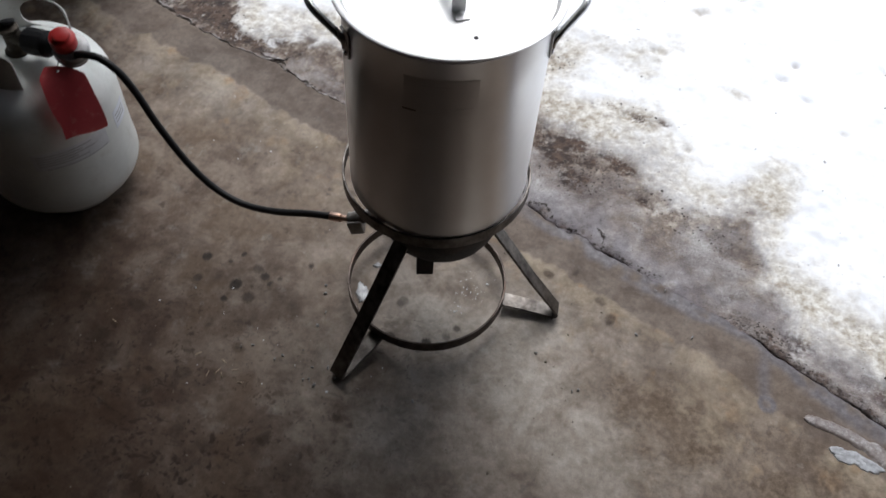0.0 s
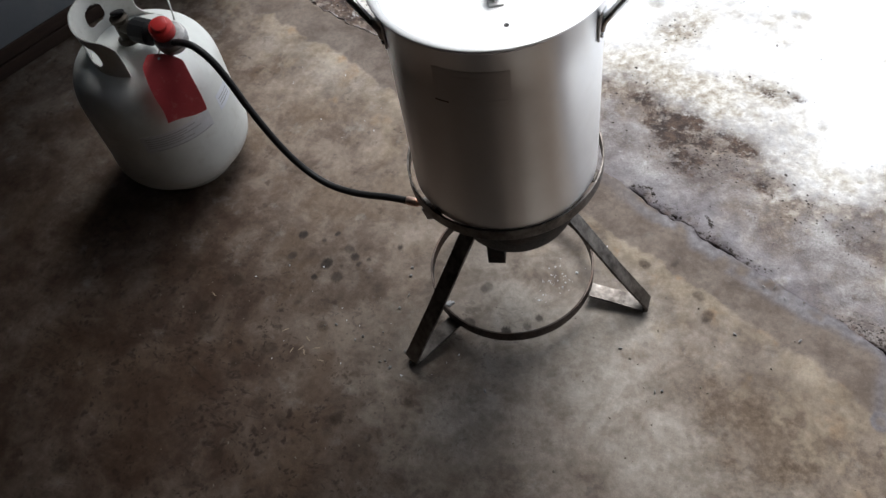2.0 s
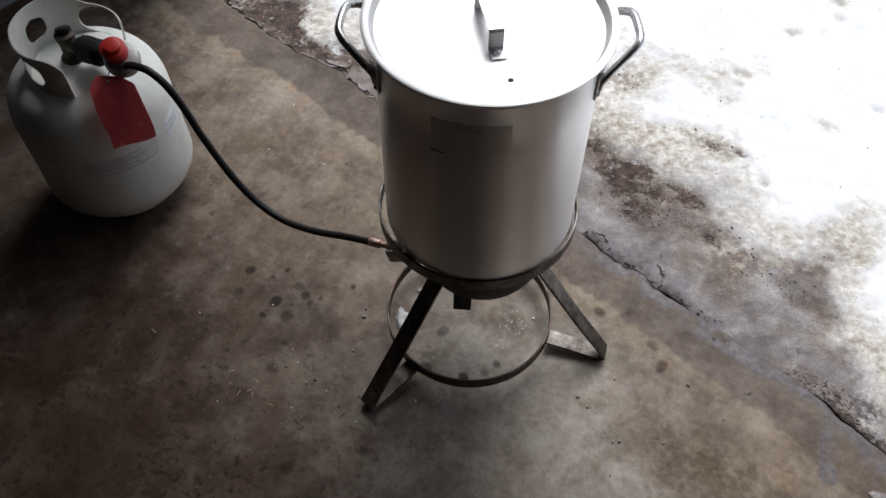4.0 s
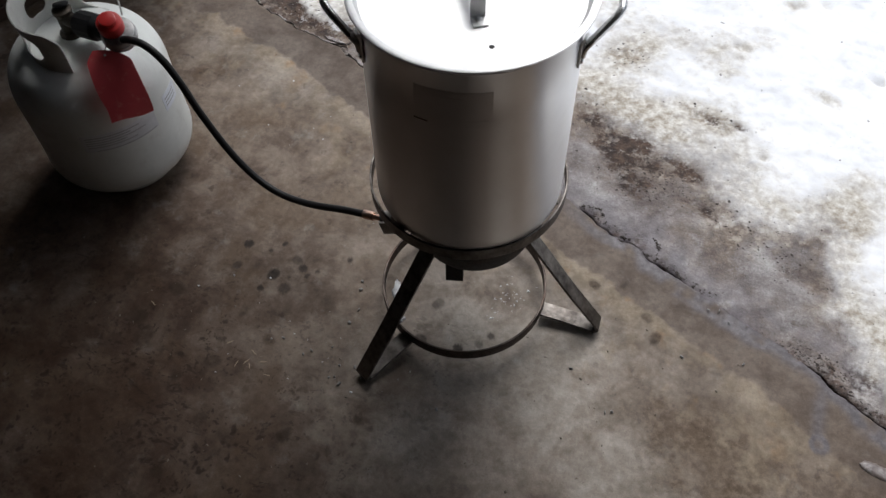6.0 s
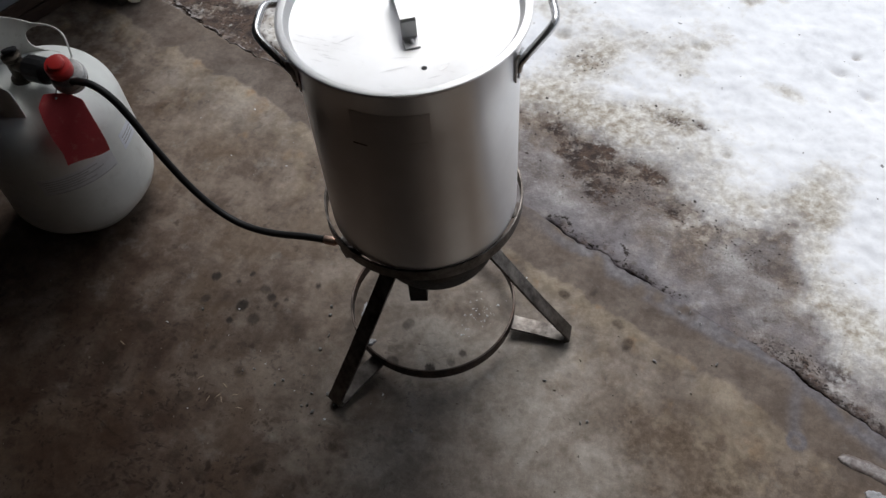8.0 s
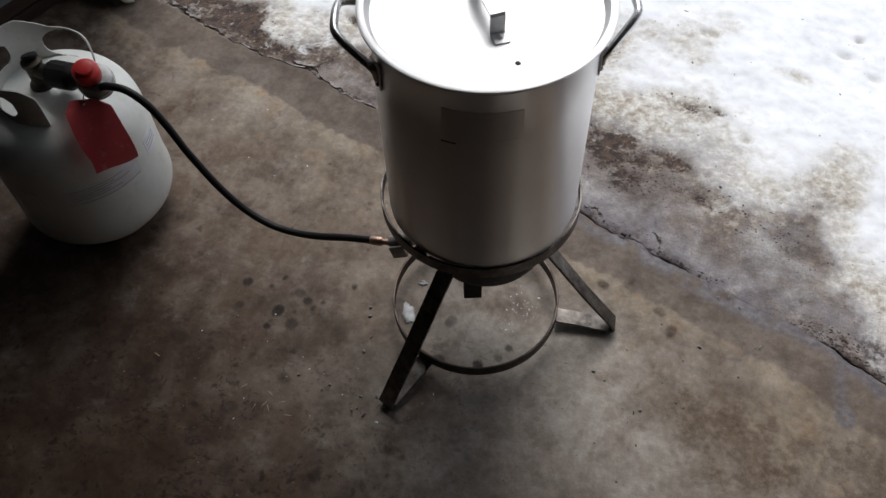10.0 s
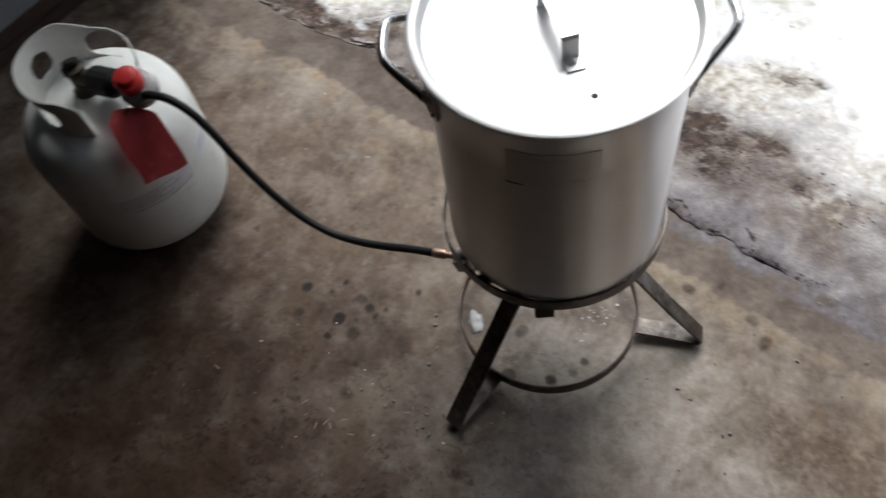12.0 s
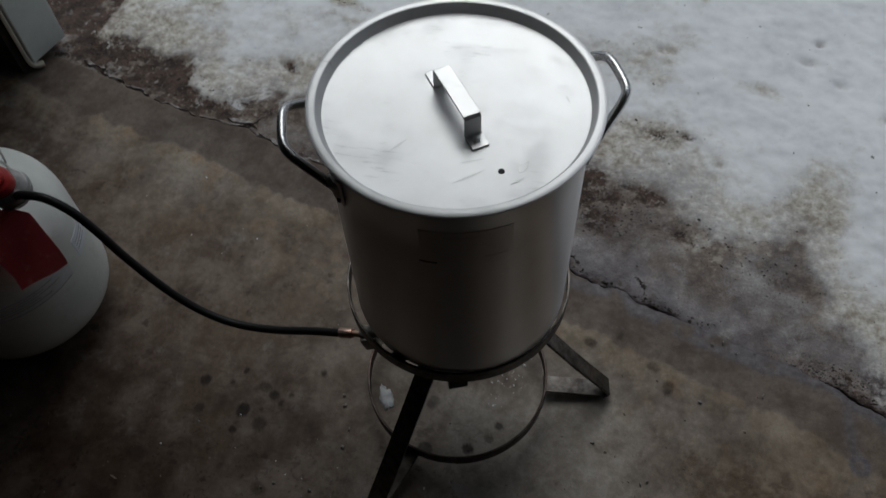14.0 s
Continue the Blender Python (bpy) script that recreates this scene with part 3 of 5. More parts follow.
def floor_place(u, d):
    e = edge_line(u)
    v = e - d
    wob = field(u, v, 6.0, 3, 3.1)
    grit = field(u, v, 26.0, 3, 8.7)
    d2 = d + 0.02 * wob
    d3 = d + (0.010 + 0.014 * step(u, 0.2, -0.1)) * wob + (0.006 + 0.008 * step(u, 0.2, -0.1)) * grit
    tan_rim = step(d3, 0.102, 0.112) * step(d3, 0.185, 0.122) * step(wob + 0.6 * grit, -0.6, 0.5)
    tan_rim = np.maximum(tan_rim, 0.6 * np.exp(-((d2 - 0.21) / 0.07) ** 2) * step(grit + 0.5 * wob, 0.0, 0.6))
    strip = step(d3, 0.112, 0.102) * (1 - 0.2 * step(u, -0.15, 0.2))
    strip = np.maximum(strip, 0.75 * np.exp(-((d + 0.012 * wob + 0.008 * grit - 0.088) / 0.022) ** 2) * step(u, 0.0, 0.2))
    wet = step(d2 + 0.006 * grit, 0.044, 0.020) * step(u, -0.15, 0.2) * step(grit + 0.5 * wob, -1.0, 0.1)
    # a wet tongue running in from the joint, ending in a ring
    tongue = np.exp(-((u - 0.655 + 0.35 * (v - 0.178) + 0.006 * wob) / 0.013) ** 2) * step(v, 0.165, 0.19)
    ring = np.hypot(u - 0.660, v - 0.177) + 0.004 * grit
    wet = np.maximum(wet, np.maximum(0.7 * tongue, 0.95 * step(ring, 0.021, 0.016) - 0.5 * step(ring, 0.009, 0.005)))
    oil = np.zeros_like(u)
    for k, (cu, cv, r) in enumerate(DRIPS):
        q = np.hypot(u - cu, (v - cv) * (1 + 0.25 * math.sin(k))) + 0.0022 * grit
        oil = np.maximum(oil, step(q, r * 1.10, r * 0.74) * (0.80 + 0.20 * math.cos(1.7 * k)))
    old_stain = np.zeros_like(u)
    for k, (cu, cv, r) in enumerate(OLD_STAINS):
        q = np.hypot((u - cu) * (1 + 0.3 * math.sin(2 * k)), (v - cv) * (1 + 0.3 * math.cos(3 * k))) + 0.0045 * grit + 0.003 * wob
        old_stain = np.maximum(old_stain, step(q, r * 1.25, r * 0.55) * (0.75 + 0.25 * math.cos(2.3 * k)))
    # grime plus the daylight's falloff deeper inside, put into the colour, with a ragged border
    grime_falloff = step(np.hypot((u + 0.62) * 0.8, v + 0.95) + 0.10 * wob + 0.03 * grit, 1.02, 0.42)
    grime_falloff = np.maximum(grime_falloff, 0.68 * step(v + 0.10 * wob + 0.02 * grit, -0.24, -0.60))
    # paler concrete in front of the stand, plus painted brightness against the pot's shadow
    pale_lift = np.clip(1.15 * bump_at(u, v, 0.17, -0.01, 0.21, 1.5) + 0.7 * bump_at(u, v, 0.47, -0.10, 0.12, 1.2) + 0.75 * bump_at(u, v, -0.80, 0.20, 0.09, 3.0) + 0.6 * bump_at(u, v, 0.06, -0.30, 0.12, 1.7) - 0.8 * bump_at(u, v, 0.44, 0.03, 0.06, 1.8), 0, 1)
    # brown patches where meltwater has soaked in
    soaked = np.zeros_like(u)
    for cu, cv, r, k in ((0.414, 0.081, 0.035, 0.8), (0.43, 0.02, 0.045, 0.8), (0.52, -0.01, 0.07, 0.9), (0.62, 0.08, 0.06, 0.8), (0.74, 0.06, 0.10, 0.9), (0.30, 0.165, 0.030, 0.5), (0.66, -0.10, 0.08, 0.7), (0.90, 0.12, 0.08, 0.8)):
        soaked += k * bump_at(u + 0.02 * wob, v + 0.02 * grit, cu, cv, r, 1.6)
    zone = bump_at(u, v, -0.30, -0.58, 0.30, 1.6)
    drip_zone = np.clip(1.15 * zone + 0.45 * bump_at(u, v, 0.02, -0.14, 0.07, 1.6) + 0.12, 0, 1)
    z = 0.0012 * wob * step(d, 0.0, 0.05) + 0.0006 * grit - 0.0008 * step(d, 0.012, 0.0) - 0.0015 * strip
    p = np.stack([U.x * u + V.x * v, U.y * u + V.y * v, z - 0.0022], -1)
    low = d < 0
    p[low] -= np.array([V.x * 0.004, V.y * 0.004, 0.05])
    return p, {"tan_rim": tan_rim, "door_strip": strip, "wet": wet, "oil": oil, "old_stain": old_stain, "grime_falloff": grime_falloff, "pale_lift": pale_lift, "soaked": np.clip(soaked, 0, 1), "drip_zone": drip_zone}


def spread(fine_a, fine_b, size, far_a, far_b):
    mid = list(np.arange(fine_a, fine_b + size / 2, size))
    lo, hi, s = [], [], size
    x = fine_a
    while x > far_a:
        s *= 1.35
        x -= s
        lo.append(max(x, far_a))
    s, x = size, fine_b
    while x < far_b:
        s *= 1.35
        x += s
        hi.append(min(x, far_b))
    return lo[::-1] + mid + hi


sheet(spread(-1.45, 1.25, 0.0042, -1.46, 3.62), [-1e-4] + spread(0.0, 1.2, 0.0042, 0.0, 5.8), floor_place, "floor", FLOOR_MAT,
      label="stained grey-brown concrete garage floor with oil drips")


# where the snow begins, along and out of the opening
SNOW_AT = ((-1.7, -1.56, -1.48, -1.40, -1.31, -1.265, -1.24, -1.15, -1.04, -0.96, -0.92, -0.88, -0.82, -0.776, -0.71, -0.65, -0.5, -0.3, -0.14, 0.06, 0.13, 0.2, 0.3, 0.37, 0.45, 0.52, 0.55, 0.67, 0.8, 0.95, 1.5),
           (0.50, 0.53, 0.575, 0.635, 0.63, 0.57, 0.465, 0.465, 0.44, 0.475, 0.43, 0.385, 0.41, 0.455, 0.475, 0.50, 0.52, 0.55, 0.60, 0.58, 0.60, 0.60, 0.53, 0.545, 0.63, 0.54, 0.44, 0.375, 0.385, 0.35, 0.33))


def ground_place(u, d):
    run = np.linspace(-2, 2, 641)
    wide = np.interp(u, run, [noise.fractal(Vector((a * 9.0, 3.9, 0)), 0.8, 2.0, 4) for a in run])
    jag = np.interp(u, run, [noise.fractal(Vector((a * 38, 2.2, 0)), 0.7, 2.0, 4) for a in run])
    gap = -0.007 + (0.0125 + 0.004 * wide) * step(u, 0.02, 0.05) * step(u, 0.33, 0.29) + (0.0092 + 0.006 * wide) * step(u, 0.53, 0.62)
    gap = gap + (0.0085 + 0.003 * wide) * step(u, -0.80, -0.70) * step(u, -0.42, -0.52) + 0.0038 * jag
    v = edge_line(u) + gap + d
    big, mid, fine = field(u, v, 2.6, 4, 1.9), field(u, v, 9.0, 4, 5.3), field(u, v, 32.0, 4, 2.2)
    q = v - np.interp(u, *SNOW_AT) + 0.040 * mid + 0.030 * fine
    snow = 0.80 * step(q, -0.125, 0.060) + 0.40 * step(q, -0.02, 0.28)
    snow = snow + 0.55 * step(fine + 0.6 * mid, 0.15, 0.55) * step(u, -0.6, -0.8) * step(d, 0.01, 0.03)
    snow = np.maximum(snow, 0.40 * step(fine + 0.5 * mid, 0.25, 0.7) * step(d, 0.02, 0.06) * step(u, 0.3, -0.2) * step(u, -1.0, -0.8))
    fringe = 0.85 * np.exp(-((q + 0.045) / 0.065) ** 2) * (0.55 + 0.45 * step(u, 0.7, 0.3)) + 0.35 * step(q, 0.04, -0.05) * step(u, 0.1, -0.4)
    # tan silt: (along, out, radius, stretch, strength)
    silt = 0.52 * np.exp(-((q - 0.05) / 0.075) ** 2) + 0.16 * step(q, 0.45, 0.05) + 0.34 * step(v + 0.16 * big, 1.12, 1.60) * step(u, 0.55, 0.1) + 0.26 * step(mid + 0.6 * big, 0.25, 0.9) + 0.30 * step(u + 0.15 * mid, 0.0, -0.45) * step(0.7 * mid + big, -0.35, 0.45)
    for cu, cv, r, s, k in ((-0.157, 0.772, 0.050, 1.3, 0.80), (-0.15, 0.845, 0.045, 1.5, 0.55), (-0.098, 0.917, 0.045, 1.6, 0.45), (-0.311, 0.907, 0.07, 1.6, 0.5), (0.10, 0.728, 0.036, 1.9, 0.75), (0.02, 0.900, 0.055, 1.5, 0.5),
                            (0.476, 0.690, 0.050, 1.3, 0.65), (0.471, 0.776, 0.045, 1.2, 0.45), (0.054, 1.53, 0.06, 2.2, 0.55), (-0.158, 1.425, 0.06, 2.2, 0.45), (0.054, 1.025, 0.05, 1.5, 0.45), (0.276, 0.955, 0.022, 1.8, 0.75),
                            (0.688, 1.042, 0.024, 1.2, 0.55), (-0.12, 0.62, 0.06, 1.3, 0.6), (0.02, 0.66, 0.05, 1.4, 0.35), (-0.55, 0.62, 0.09, 1.6, 0.35), (0.62, 0.47, 0.05, 1.5, 0.35), (0.80, 0.43, 0.05, 1.8, 0.4), (-0.30, 1.25, 0.06, 2.0, 0.4), (-0.735, 0.797, 0.018, 4.0, 0.8), (-0.711, 0.541, 0.04, 1.5, 0.4), (-1.255, 0.76, 0.06, 2.0, 0.5), (-1.02, 0.85, 0.05, 2.4, 0.5)):
        silt = silt + k * bump_at(u, v, cu, cv, r, s)
    # brown patches: (along, out, radius, stretch, strength)
    dirt = np.zeros_like(u)
    for cu, cv, r, s, k in ((0.146, 0.560, 0.020, 1.6, 2.4), (0.102, 0.505, 0.070, 1.6, 1.0), (0.079, 0.455, 0.045, 1.7, 0.7), (0.005, 0.552, 0.050, 1.5, 0.9), (-0.110, 0.556, 0.040, 1.5, 0.8), (-0.05, 0.514, 0.035, 1.6, 0.8), (0.244, 0.505, 0.03, 1.5, 0.7),
                            (0.372, 0.507, 0.012, 2.2, 1.5), (0.49, 0.645, 0.022, 2.0, 0.7), (0.455, 0.480, 0.030, 2.0, 0.6), (0.53, 0.47, 0.03, 1.7, 0.4), (0.101, 0.724, 0.020, 2.2, 1.0), (0.171, 0.747, 0.010, 1.6, 1.0), (-0.176, 0.781, 0.040, 1.4, 0.6),
                            (0.545, 0.350, 0.045, 1.5, 0.9), (0.66, 0.335, 0.035, 2.4, 0.7), (0.85, 0.325, 0.035, 2.4, 0.8), (-1.34, 0.47, 0.060, 1.2, 2.0), (-1.35, 0.555, 0.055, 1.4, 2.2), (-0.732, 0.547, 0.014, 2.0, 1.4)):
        dirt += k * bump_at(u, v, cu, cv, r, s)
    # leaf mould between the slab edge and the snow by the jamb
    dirt += 1.9 * step(q, 0.012, -0.03) * step(d + 0.02 * fine, 0.006, 0.03) * step(u + 0.10 * mid, -0.74, -0.88) + 0.75 * step(q, 0.01, -0.04) * step(u, -0.35, -0.55)
    dirt += 0.8 * step(d + 0.01 * fine, 0.02, 0.003) * step(u, 0.0, 0.06) * step(u, 0.36, 0.28)
    dents = random.Random(11)
    pits = [(0.342, 1.09, 0.014), (0.061, 1.195, 0.016), (0.036, 0.973, 0.012), (0.676, 1.112, 0.020), (0.690, 1.040, 0.026), (0.545, 0.978, 0.014), (-0.245, 1.291, 0.014), (0.429, 1.047, 0.012), (0.257, 0.702, 0.007), (0.354, 1.164, 0.012), (0.383, 0.620, 0.006)]
    pits += [(dents.uniform(-0.9, 1.3), dents.uniform(0.75, 1.9), dents.uniform(0.008, 0.020)) for _ in range(18)]
    pit = np.zeros_like(u)
    for cu, cv, r in pits:
        pit = np.maximum(pit, bump_at(u, v, cu, cv, r, dents.uniform(1.0, 1.7)) * dents.uniform(0.5, 1.0))
    silt = silt + 0.55 * pit
    dirt = np.maximum(dirt, 0.30 * pit)
    dirt = np.clip(1.1 * dirt * np.clip(0.85 + 0.9 * mid + 0.6 * fine, 0, 1.5), 0, 2.4)
    z = -0.0052 + 0.009 * step(q, -0.10, 0.45) * step(d, 0.0, 0.09) + (0.004 * mid + 0.0022 * fine) * step(d, 0.0, 0.06) * (0.35 + 0.5 * snow) + 0.012 * big * step(d, 0.2, 1.0) - 0.006 * np.minimum(dirt, 1) - 0.012 * pit
    z = z + (0.0030 + 0.003 * fine) * np.exp(-((d - 0.014) / 0.014) ** 2) * step(u, 0.46, 0.6)
    p = np.stack([U.x * u + V.x * v, U.y * u + V.y * v, z], -1)
    p[d < 0] -= np.array([-V.x * 0.003, -V.y * 0.003, 0.05])
    melt = step(d + 0.03 * mid, 0.105, 0.025) * step(u, -0.2, 0.1) * step(fine, -0.9, 0.2) * (1 - 0.85 * step(u, 0.40, 0.54) * step(d, 0.06, 0.03))
    dirt = np.clip(dirt + 0.55 * step(d + 0.02 * mid + 0.012 * fine, 0.022, 0.006) * step(u, 0.0, 0.1) + 0.5 * step(d + 0.02 * mid + 0.012 * fine, 0.04, 0.01) * step(u, 0.42, 0.56), 0, 2.2)
    return p, {"snow": snow, "silt": silt, "fringe": fringe, "dirt": dirt, "meltwater": melt}


sheet(spread(-1.7, 1.5, 0.0068, -60, 60), [-1e-4] + spread(0.0, 1.7, 0.0068, 0.0, 80), ground_place, "ground", GROUND_MAT,
      label="wet driveway concrete under thawing trampled snow with dirt patches")


def gable(name, size, u, v, z, material, label=""):
    return part(name, box(size, Matrix.Translation(at(u, v, z)) @ Matrix.Rotation(TURN, 4, "Z")), material, label=label, smooth=0)


def shell():
    t = Matrix.Rotation(TURN, 4, "Z")
    for name, size, u, v, z, mat, label in (
        ("wall_left", (0.12, 5.45, 2.38), -1.498, -2.62, 1.263, WALL_MAT, "grey painted board wall above a dark sill"),
        ("wall_right", (0.12, 5.9, 2.46), 3.64, -2.66, 1.228, SHADE_MAT, "dim boarded garage wall"),
        ("wall_back", (5.24, 0.12, 2.46), 1.077, -5.66, 1.228, SHADE_MAT, "dim boarded garage wall"),
        ("wall_front_right", (0.22, 0.12, 2.46), 3.47, 0.345, 1.228, SHADE_MAT, "short wall beside the opening"),
        # out of view; its low height is chosen to cut skylight deeper inside
        ("shading_header", (4.65, 0.12, 0.94), 1.055, 0.345, 1.988, SHADE_MAT, "unseen boarded header added low over the opening to shade the floor"),
        ("ceiling", (5.24, 6.1, 0.08), 1.077, -2.64, 2.50, SHADE_MAT, "dim boarded garage ceiling"),
    ):
        tagged(gable(name, size, u, v, z, mat, label), kind="structure")
    # sill of two timbers along the wall
    sill = thing("baseboard", "dark doubled timber sill along the grey wall", "sill", kind="structure")
    for z in (0.0175, 0.0565):
        softened(part("timber", box((0.10, 5.62, 0.0355), Matrix.Translation(at(-1.482, -2.53, z)) @ t), PLATE_MAT, sill, smooth=0), 0.003)
    # bare corner studs and the return beside the opening
    stud = thing("corner_stud", "bare brown timber studs in the corner by the jamb", "stud", kind="structure")
    softened(part("timber", box((0.09, 0.04, 2.38), Matrix.Translation(at(-1.475, 0.12, 1.264)) @ t), STUD_MAT, stud, smooth=0), 0.002)
    softened(part("timber", box((0.04, 0.09, 2.38), Matrix.Translation(at(-1.452, 0.195, 1.264)) @ t), STUD_MAT, stud, smooth=0), 0.002)
    tagged(gable("wall_return", (0.190, 0.029, 2.44), -1.387, 0.2575, 1.22, SHADE_MAT, "dark boarded return wall by the garage opening"), kind="structure")
    jamb = thing("door_jamb", "pale green-white painted jamb with a cream stop strip", "door jamb", kind="structure")
    softened(part("jamb_board", box((0.09, 0.105, 2.10), Matrix.Translation(at(-1.321, 0.3255, 1.065)) @ t), JAMB_MAT, jamb, smooth=0), 0.003)
    line = [(0, 2.1), (0, 0.035), (0.002, 0.022), (0.008, 0.012), (0.018, 0.008), (0.030, 0.008)]
    m = Matrix.Translation(at(-1.2805, 0.262)) @ t @ Matrix.Rotation(radians(60), 4, "Z")
    softened(part("stop_strip", flat_bar(line, 0.016, 0.009, m), TRIM_MAT, jamb, "cream stop strip curling out at the floor"), 0.002)
    track = thing("door_track", "galvanised steel track of the overhead door", "door track", kind="structure")
    for du, dv, size in ((0.0, 0.0, (0.003, 0.05, 2.2)), (0.012, 0.025, (0.024, 0.003, 2.2)), (0.012, -0.025, (0.024, 0.003, 2.2))):
        part("channel_side", box(size, Matrix.Translation(at(-1.375 + du, 0.225 + dv, 1.14)) @ t), TRACK_MAT, track, smooth=0)


shell()


# ---- burner stand ----
RING_Z = (0.352, 0.3745)
RING_AT = (0.0035, 0.0, 0.0)
HOOP_AT = (-0.004, 0.004, 0.0)
LEGS = (6.0, 126.0, -114.0)


def burner_stand():
    s = thing("burner_stand", "sooty dark steel tripod burner stand on the concrete floor", "burner stand")
    softened(part("upper_ring", spun([(0.1545, RING_Z[0]), (0.158, RING_Z[0]), (0.158, RING_Z[1]), (0.1545, RING_Z[1])], 128, True, RING_AT), STAND_MAT, s, "flat steel hoop around the pot's foot"), 0.0006)
    softened(part("lower_ring", spun([(0.1530, 0.0220), (0.1570, 0.0220), (0.1570, 0.0460), (0.1530, 0.0460)], 128, True, HOOP_AT), HOOP_MAT, s, "rusty flat steel hoop near the floor"), 0.0006)
    for k, a in enumerate(LEGS):
        m = Matrix.Rotation(radians(a), 4, "Z")
        skew = Matrix(((1, 0, 0, 0), (0, 1, (0.0, 0.0, 0.050)[k], 0), (0, 0, 1, 0), (0, 0, 0, 1)))
        line = [(0.1475, 0.0195), (0.17, 0.0175), (0.2, 0.0145), (0.2535, 0.0066)] + arc_points(0.2535, 0.0146, 0.008, -90, 28, 6) + [(0.2, 0.1050), (0.0985, 0.2640)]
        softened(part("leg", flat_bar(line, 0.030, 0.005, m @ skew), STAND_MAT, s), 0.0008)
        tab = [(0.1532, 0.3535), (0.105, 0.3535)]
        softened(part("support_tab", flat_bar(tab, 0.022, 0.004, m), STAND_MAT, s), 0.0006)
    bowl = [(0.0, 0.215), (0.076, 0.2155), (0.090, 0.219), (0.0975, 0.226), (0.103, 0.238), (0.110, 0.258), (0.116, 0.276), (0.1195, 0.292), (0.1205, 0.305), (0.1205, 0.3512), (0.1165, 0.3512), (0.1165, 0.306), (0.1110, 0.280), (0.098, 0.242), (0.088, 0.225), (0.0, 0.221)]
    b = part("wind_guard", spun(bowl, 72, False, (0.012, 0.008, 0)), CAST_MAT, s, "soot-black cast bowl under the pot")
    part("burner_head", spun([(0, 0.2205), (0.035, 0.2205), (0.05, 0.30), (0.05, 0.318), (0.04, 0.325), (0, 0.327)], 48, False, (0.012, 0.008, 0)), CAST_MAT, b)
    softened(part("air_shutter", box((0.030, 0.020, 0.088), Matrix.Translation((0.011, -0.078, 0.2260)) @ Matrix.Rotation(radians(18), 4, "Z")), CAST_MAT, s, "black square tab hanging below the bowl"), 0.0015)
    inlet = part("gas_inlet", rod((-0.148, -0.0315, 0.212), (-0.02, -0.004, 0.262), 0.0125, 18, 0.002), INLET_MAT, s, "dull cast gas inlet pipe")
    m = Matrix.Translation((-0.134, -0.030, 0.2045)) @ Matrix.Rotation(radians(12), 4, "Z") @ Matrix.Rotation(radians(-14), 4, "Y")
    softened(part("inlet_flange", box((0.027, 0.030, 0.031), m), INLET_MAT, inlet), 0.002)
    return s


burner_stand()


# ---- pot and lid ----
POT = Vector((0.0082, -0.0083, 0.0))
HANDLE_TURNS = (25.0, 195.0)


def pot_handle(parent, turn):
    m = Matrix.Translation(POT) @ Matrix.Rotation(radians(turn), 4, "Z")
    pts = [(0.1345, -0.0615, 0.668), (0.1365, -0.0615, 0.680), (0.144, -0.0595, 0.689), (0.163, -0.047, 0.700), (0.178, -0.036, 0.709), (0.1855, -0.024, 0.7135), (0.187, 0.0, 0.7145)]
    pts += [(x, -y, z) for x, y, z in pts[-2::-1]]
    h = part("handle", tube([m @ p for p in smooth_path(pts, 7)], 0.0054, 14), HANDLE_MAT, parent, "bent aluminium loop handle")
    for s in (-1, 1):
        ear = m @ Matrix.Rotation(math.atan2(s * 0.0615, 0.132), 4, "Z")
        softened(part("bracket", flat_bar([(0.1472, 0.654), (0.1472, 0.690), (0.1500, 0.698), (0.1525, 0.701)], 0.015, 0.0028, ear), STRAP_MAT, h), 0.0008)
        part("rivet", spun([(0, 0.0035), (0.0025, 0.003), (0.004, 0.0014), (0.0043, 0)], 14), HANDLE_MAT, h).matrix_basis = ear @ Matrix.Translation((0.1485, 0, 0.661)) @ Matrix.Rotation(radians(90), 4, "Y")
    return h


def curved_patch(radius, z0, z1, a0, a1, n, lift, centre):
    """A thin patch lying on an upright cylinder; angles in degrees."""
    return spun([(radius, z0), (radius + lift, z0), (radius + lift, z1), (radius, z1)], n, True, centre, radians(a0), radians(a1 - a0))


def cooking_pot():
    p = thing("cooking_pot", "tall brushed aluminium cooking pot on the burner stand", "pot")
    r = 0.1455
    out = [(0.0, 0.3562), (0.118, 0.3562)] + arc_points(0.1235, 0.3782, 0.022, -90, 0, 8) + [(r, 0.45), (r, 0.55), (r, 0.65), (r, 0.7165), (0.1470, 0.7185), (0.1472, 0.7205), (0.1460, 0.7212)]
    inn = [(0.1430, 0.7205), (0.1430, 0.38), (0.125, 0.3595), (0.0, 0.3590)]
    part("body", spun([(x, z) for x, z in out + inn], 160, False, POT), POT_MAT, p)
    for turn in HANDLE_TURNS:
        pot_handle(p, turn)
    lab = part("label_patch", curved_patch(r, 0.633, 0.691, -97, -58, 36, 0.00035, POT), ETCH_MAT, p, "faint worn label patch with unreadable print")
    for z, a0, a1 in ((0.681, -87, -72), (0.6445, -70, -60)):
        part("print_bar", curved_patch(r, z - 0.0011, z + 0.0011, a0, a1, 24, 0.0006, POT), WORN_PRINT_MAT, lab)
    part("print_bar", curved_patch(r, 0.6345, 0.6362, -97.5, -90, 8, 0.0007, POT), RUBBER_MAT, lab, "short dark printed dash")
    return p


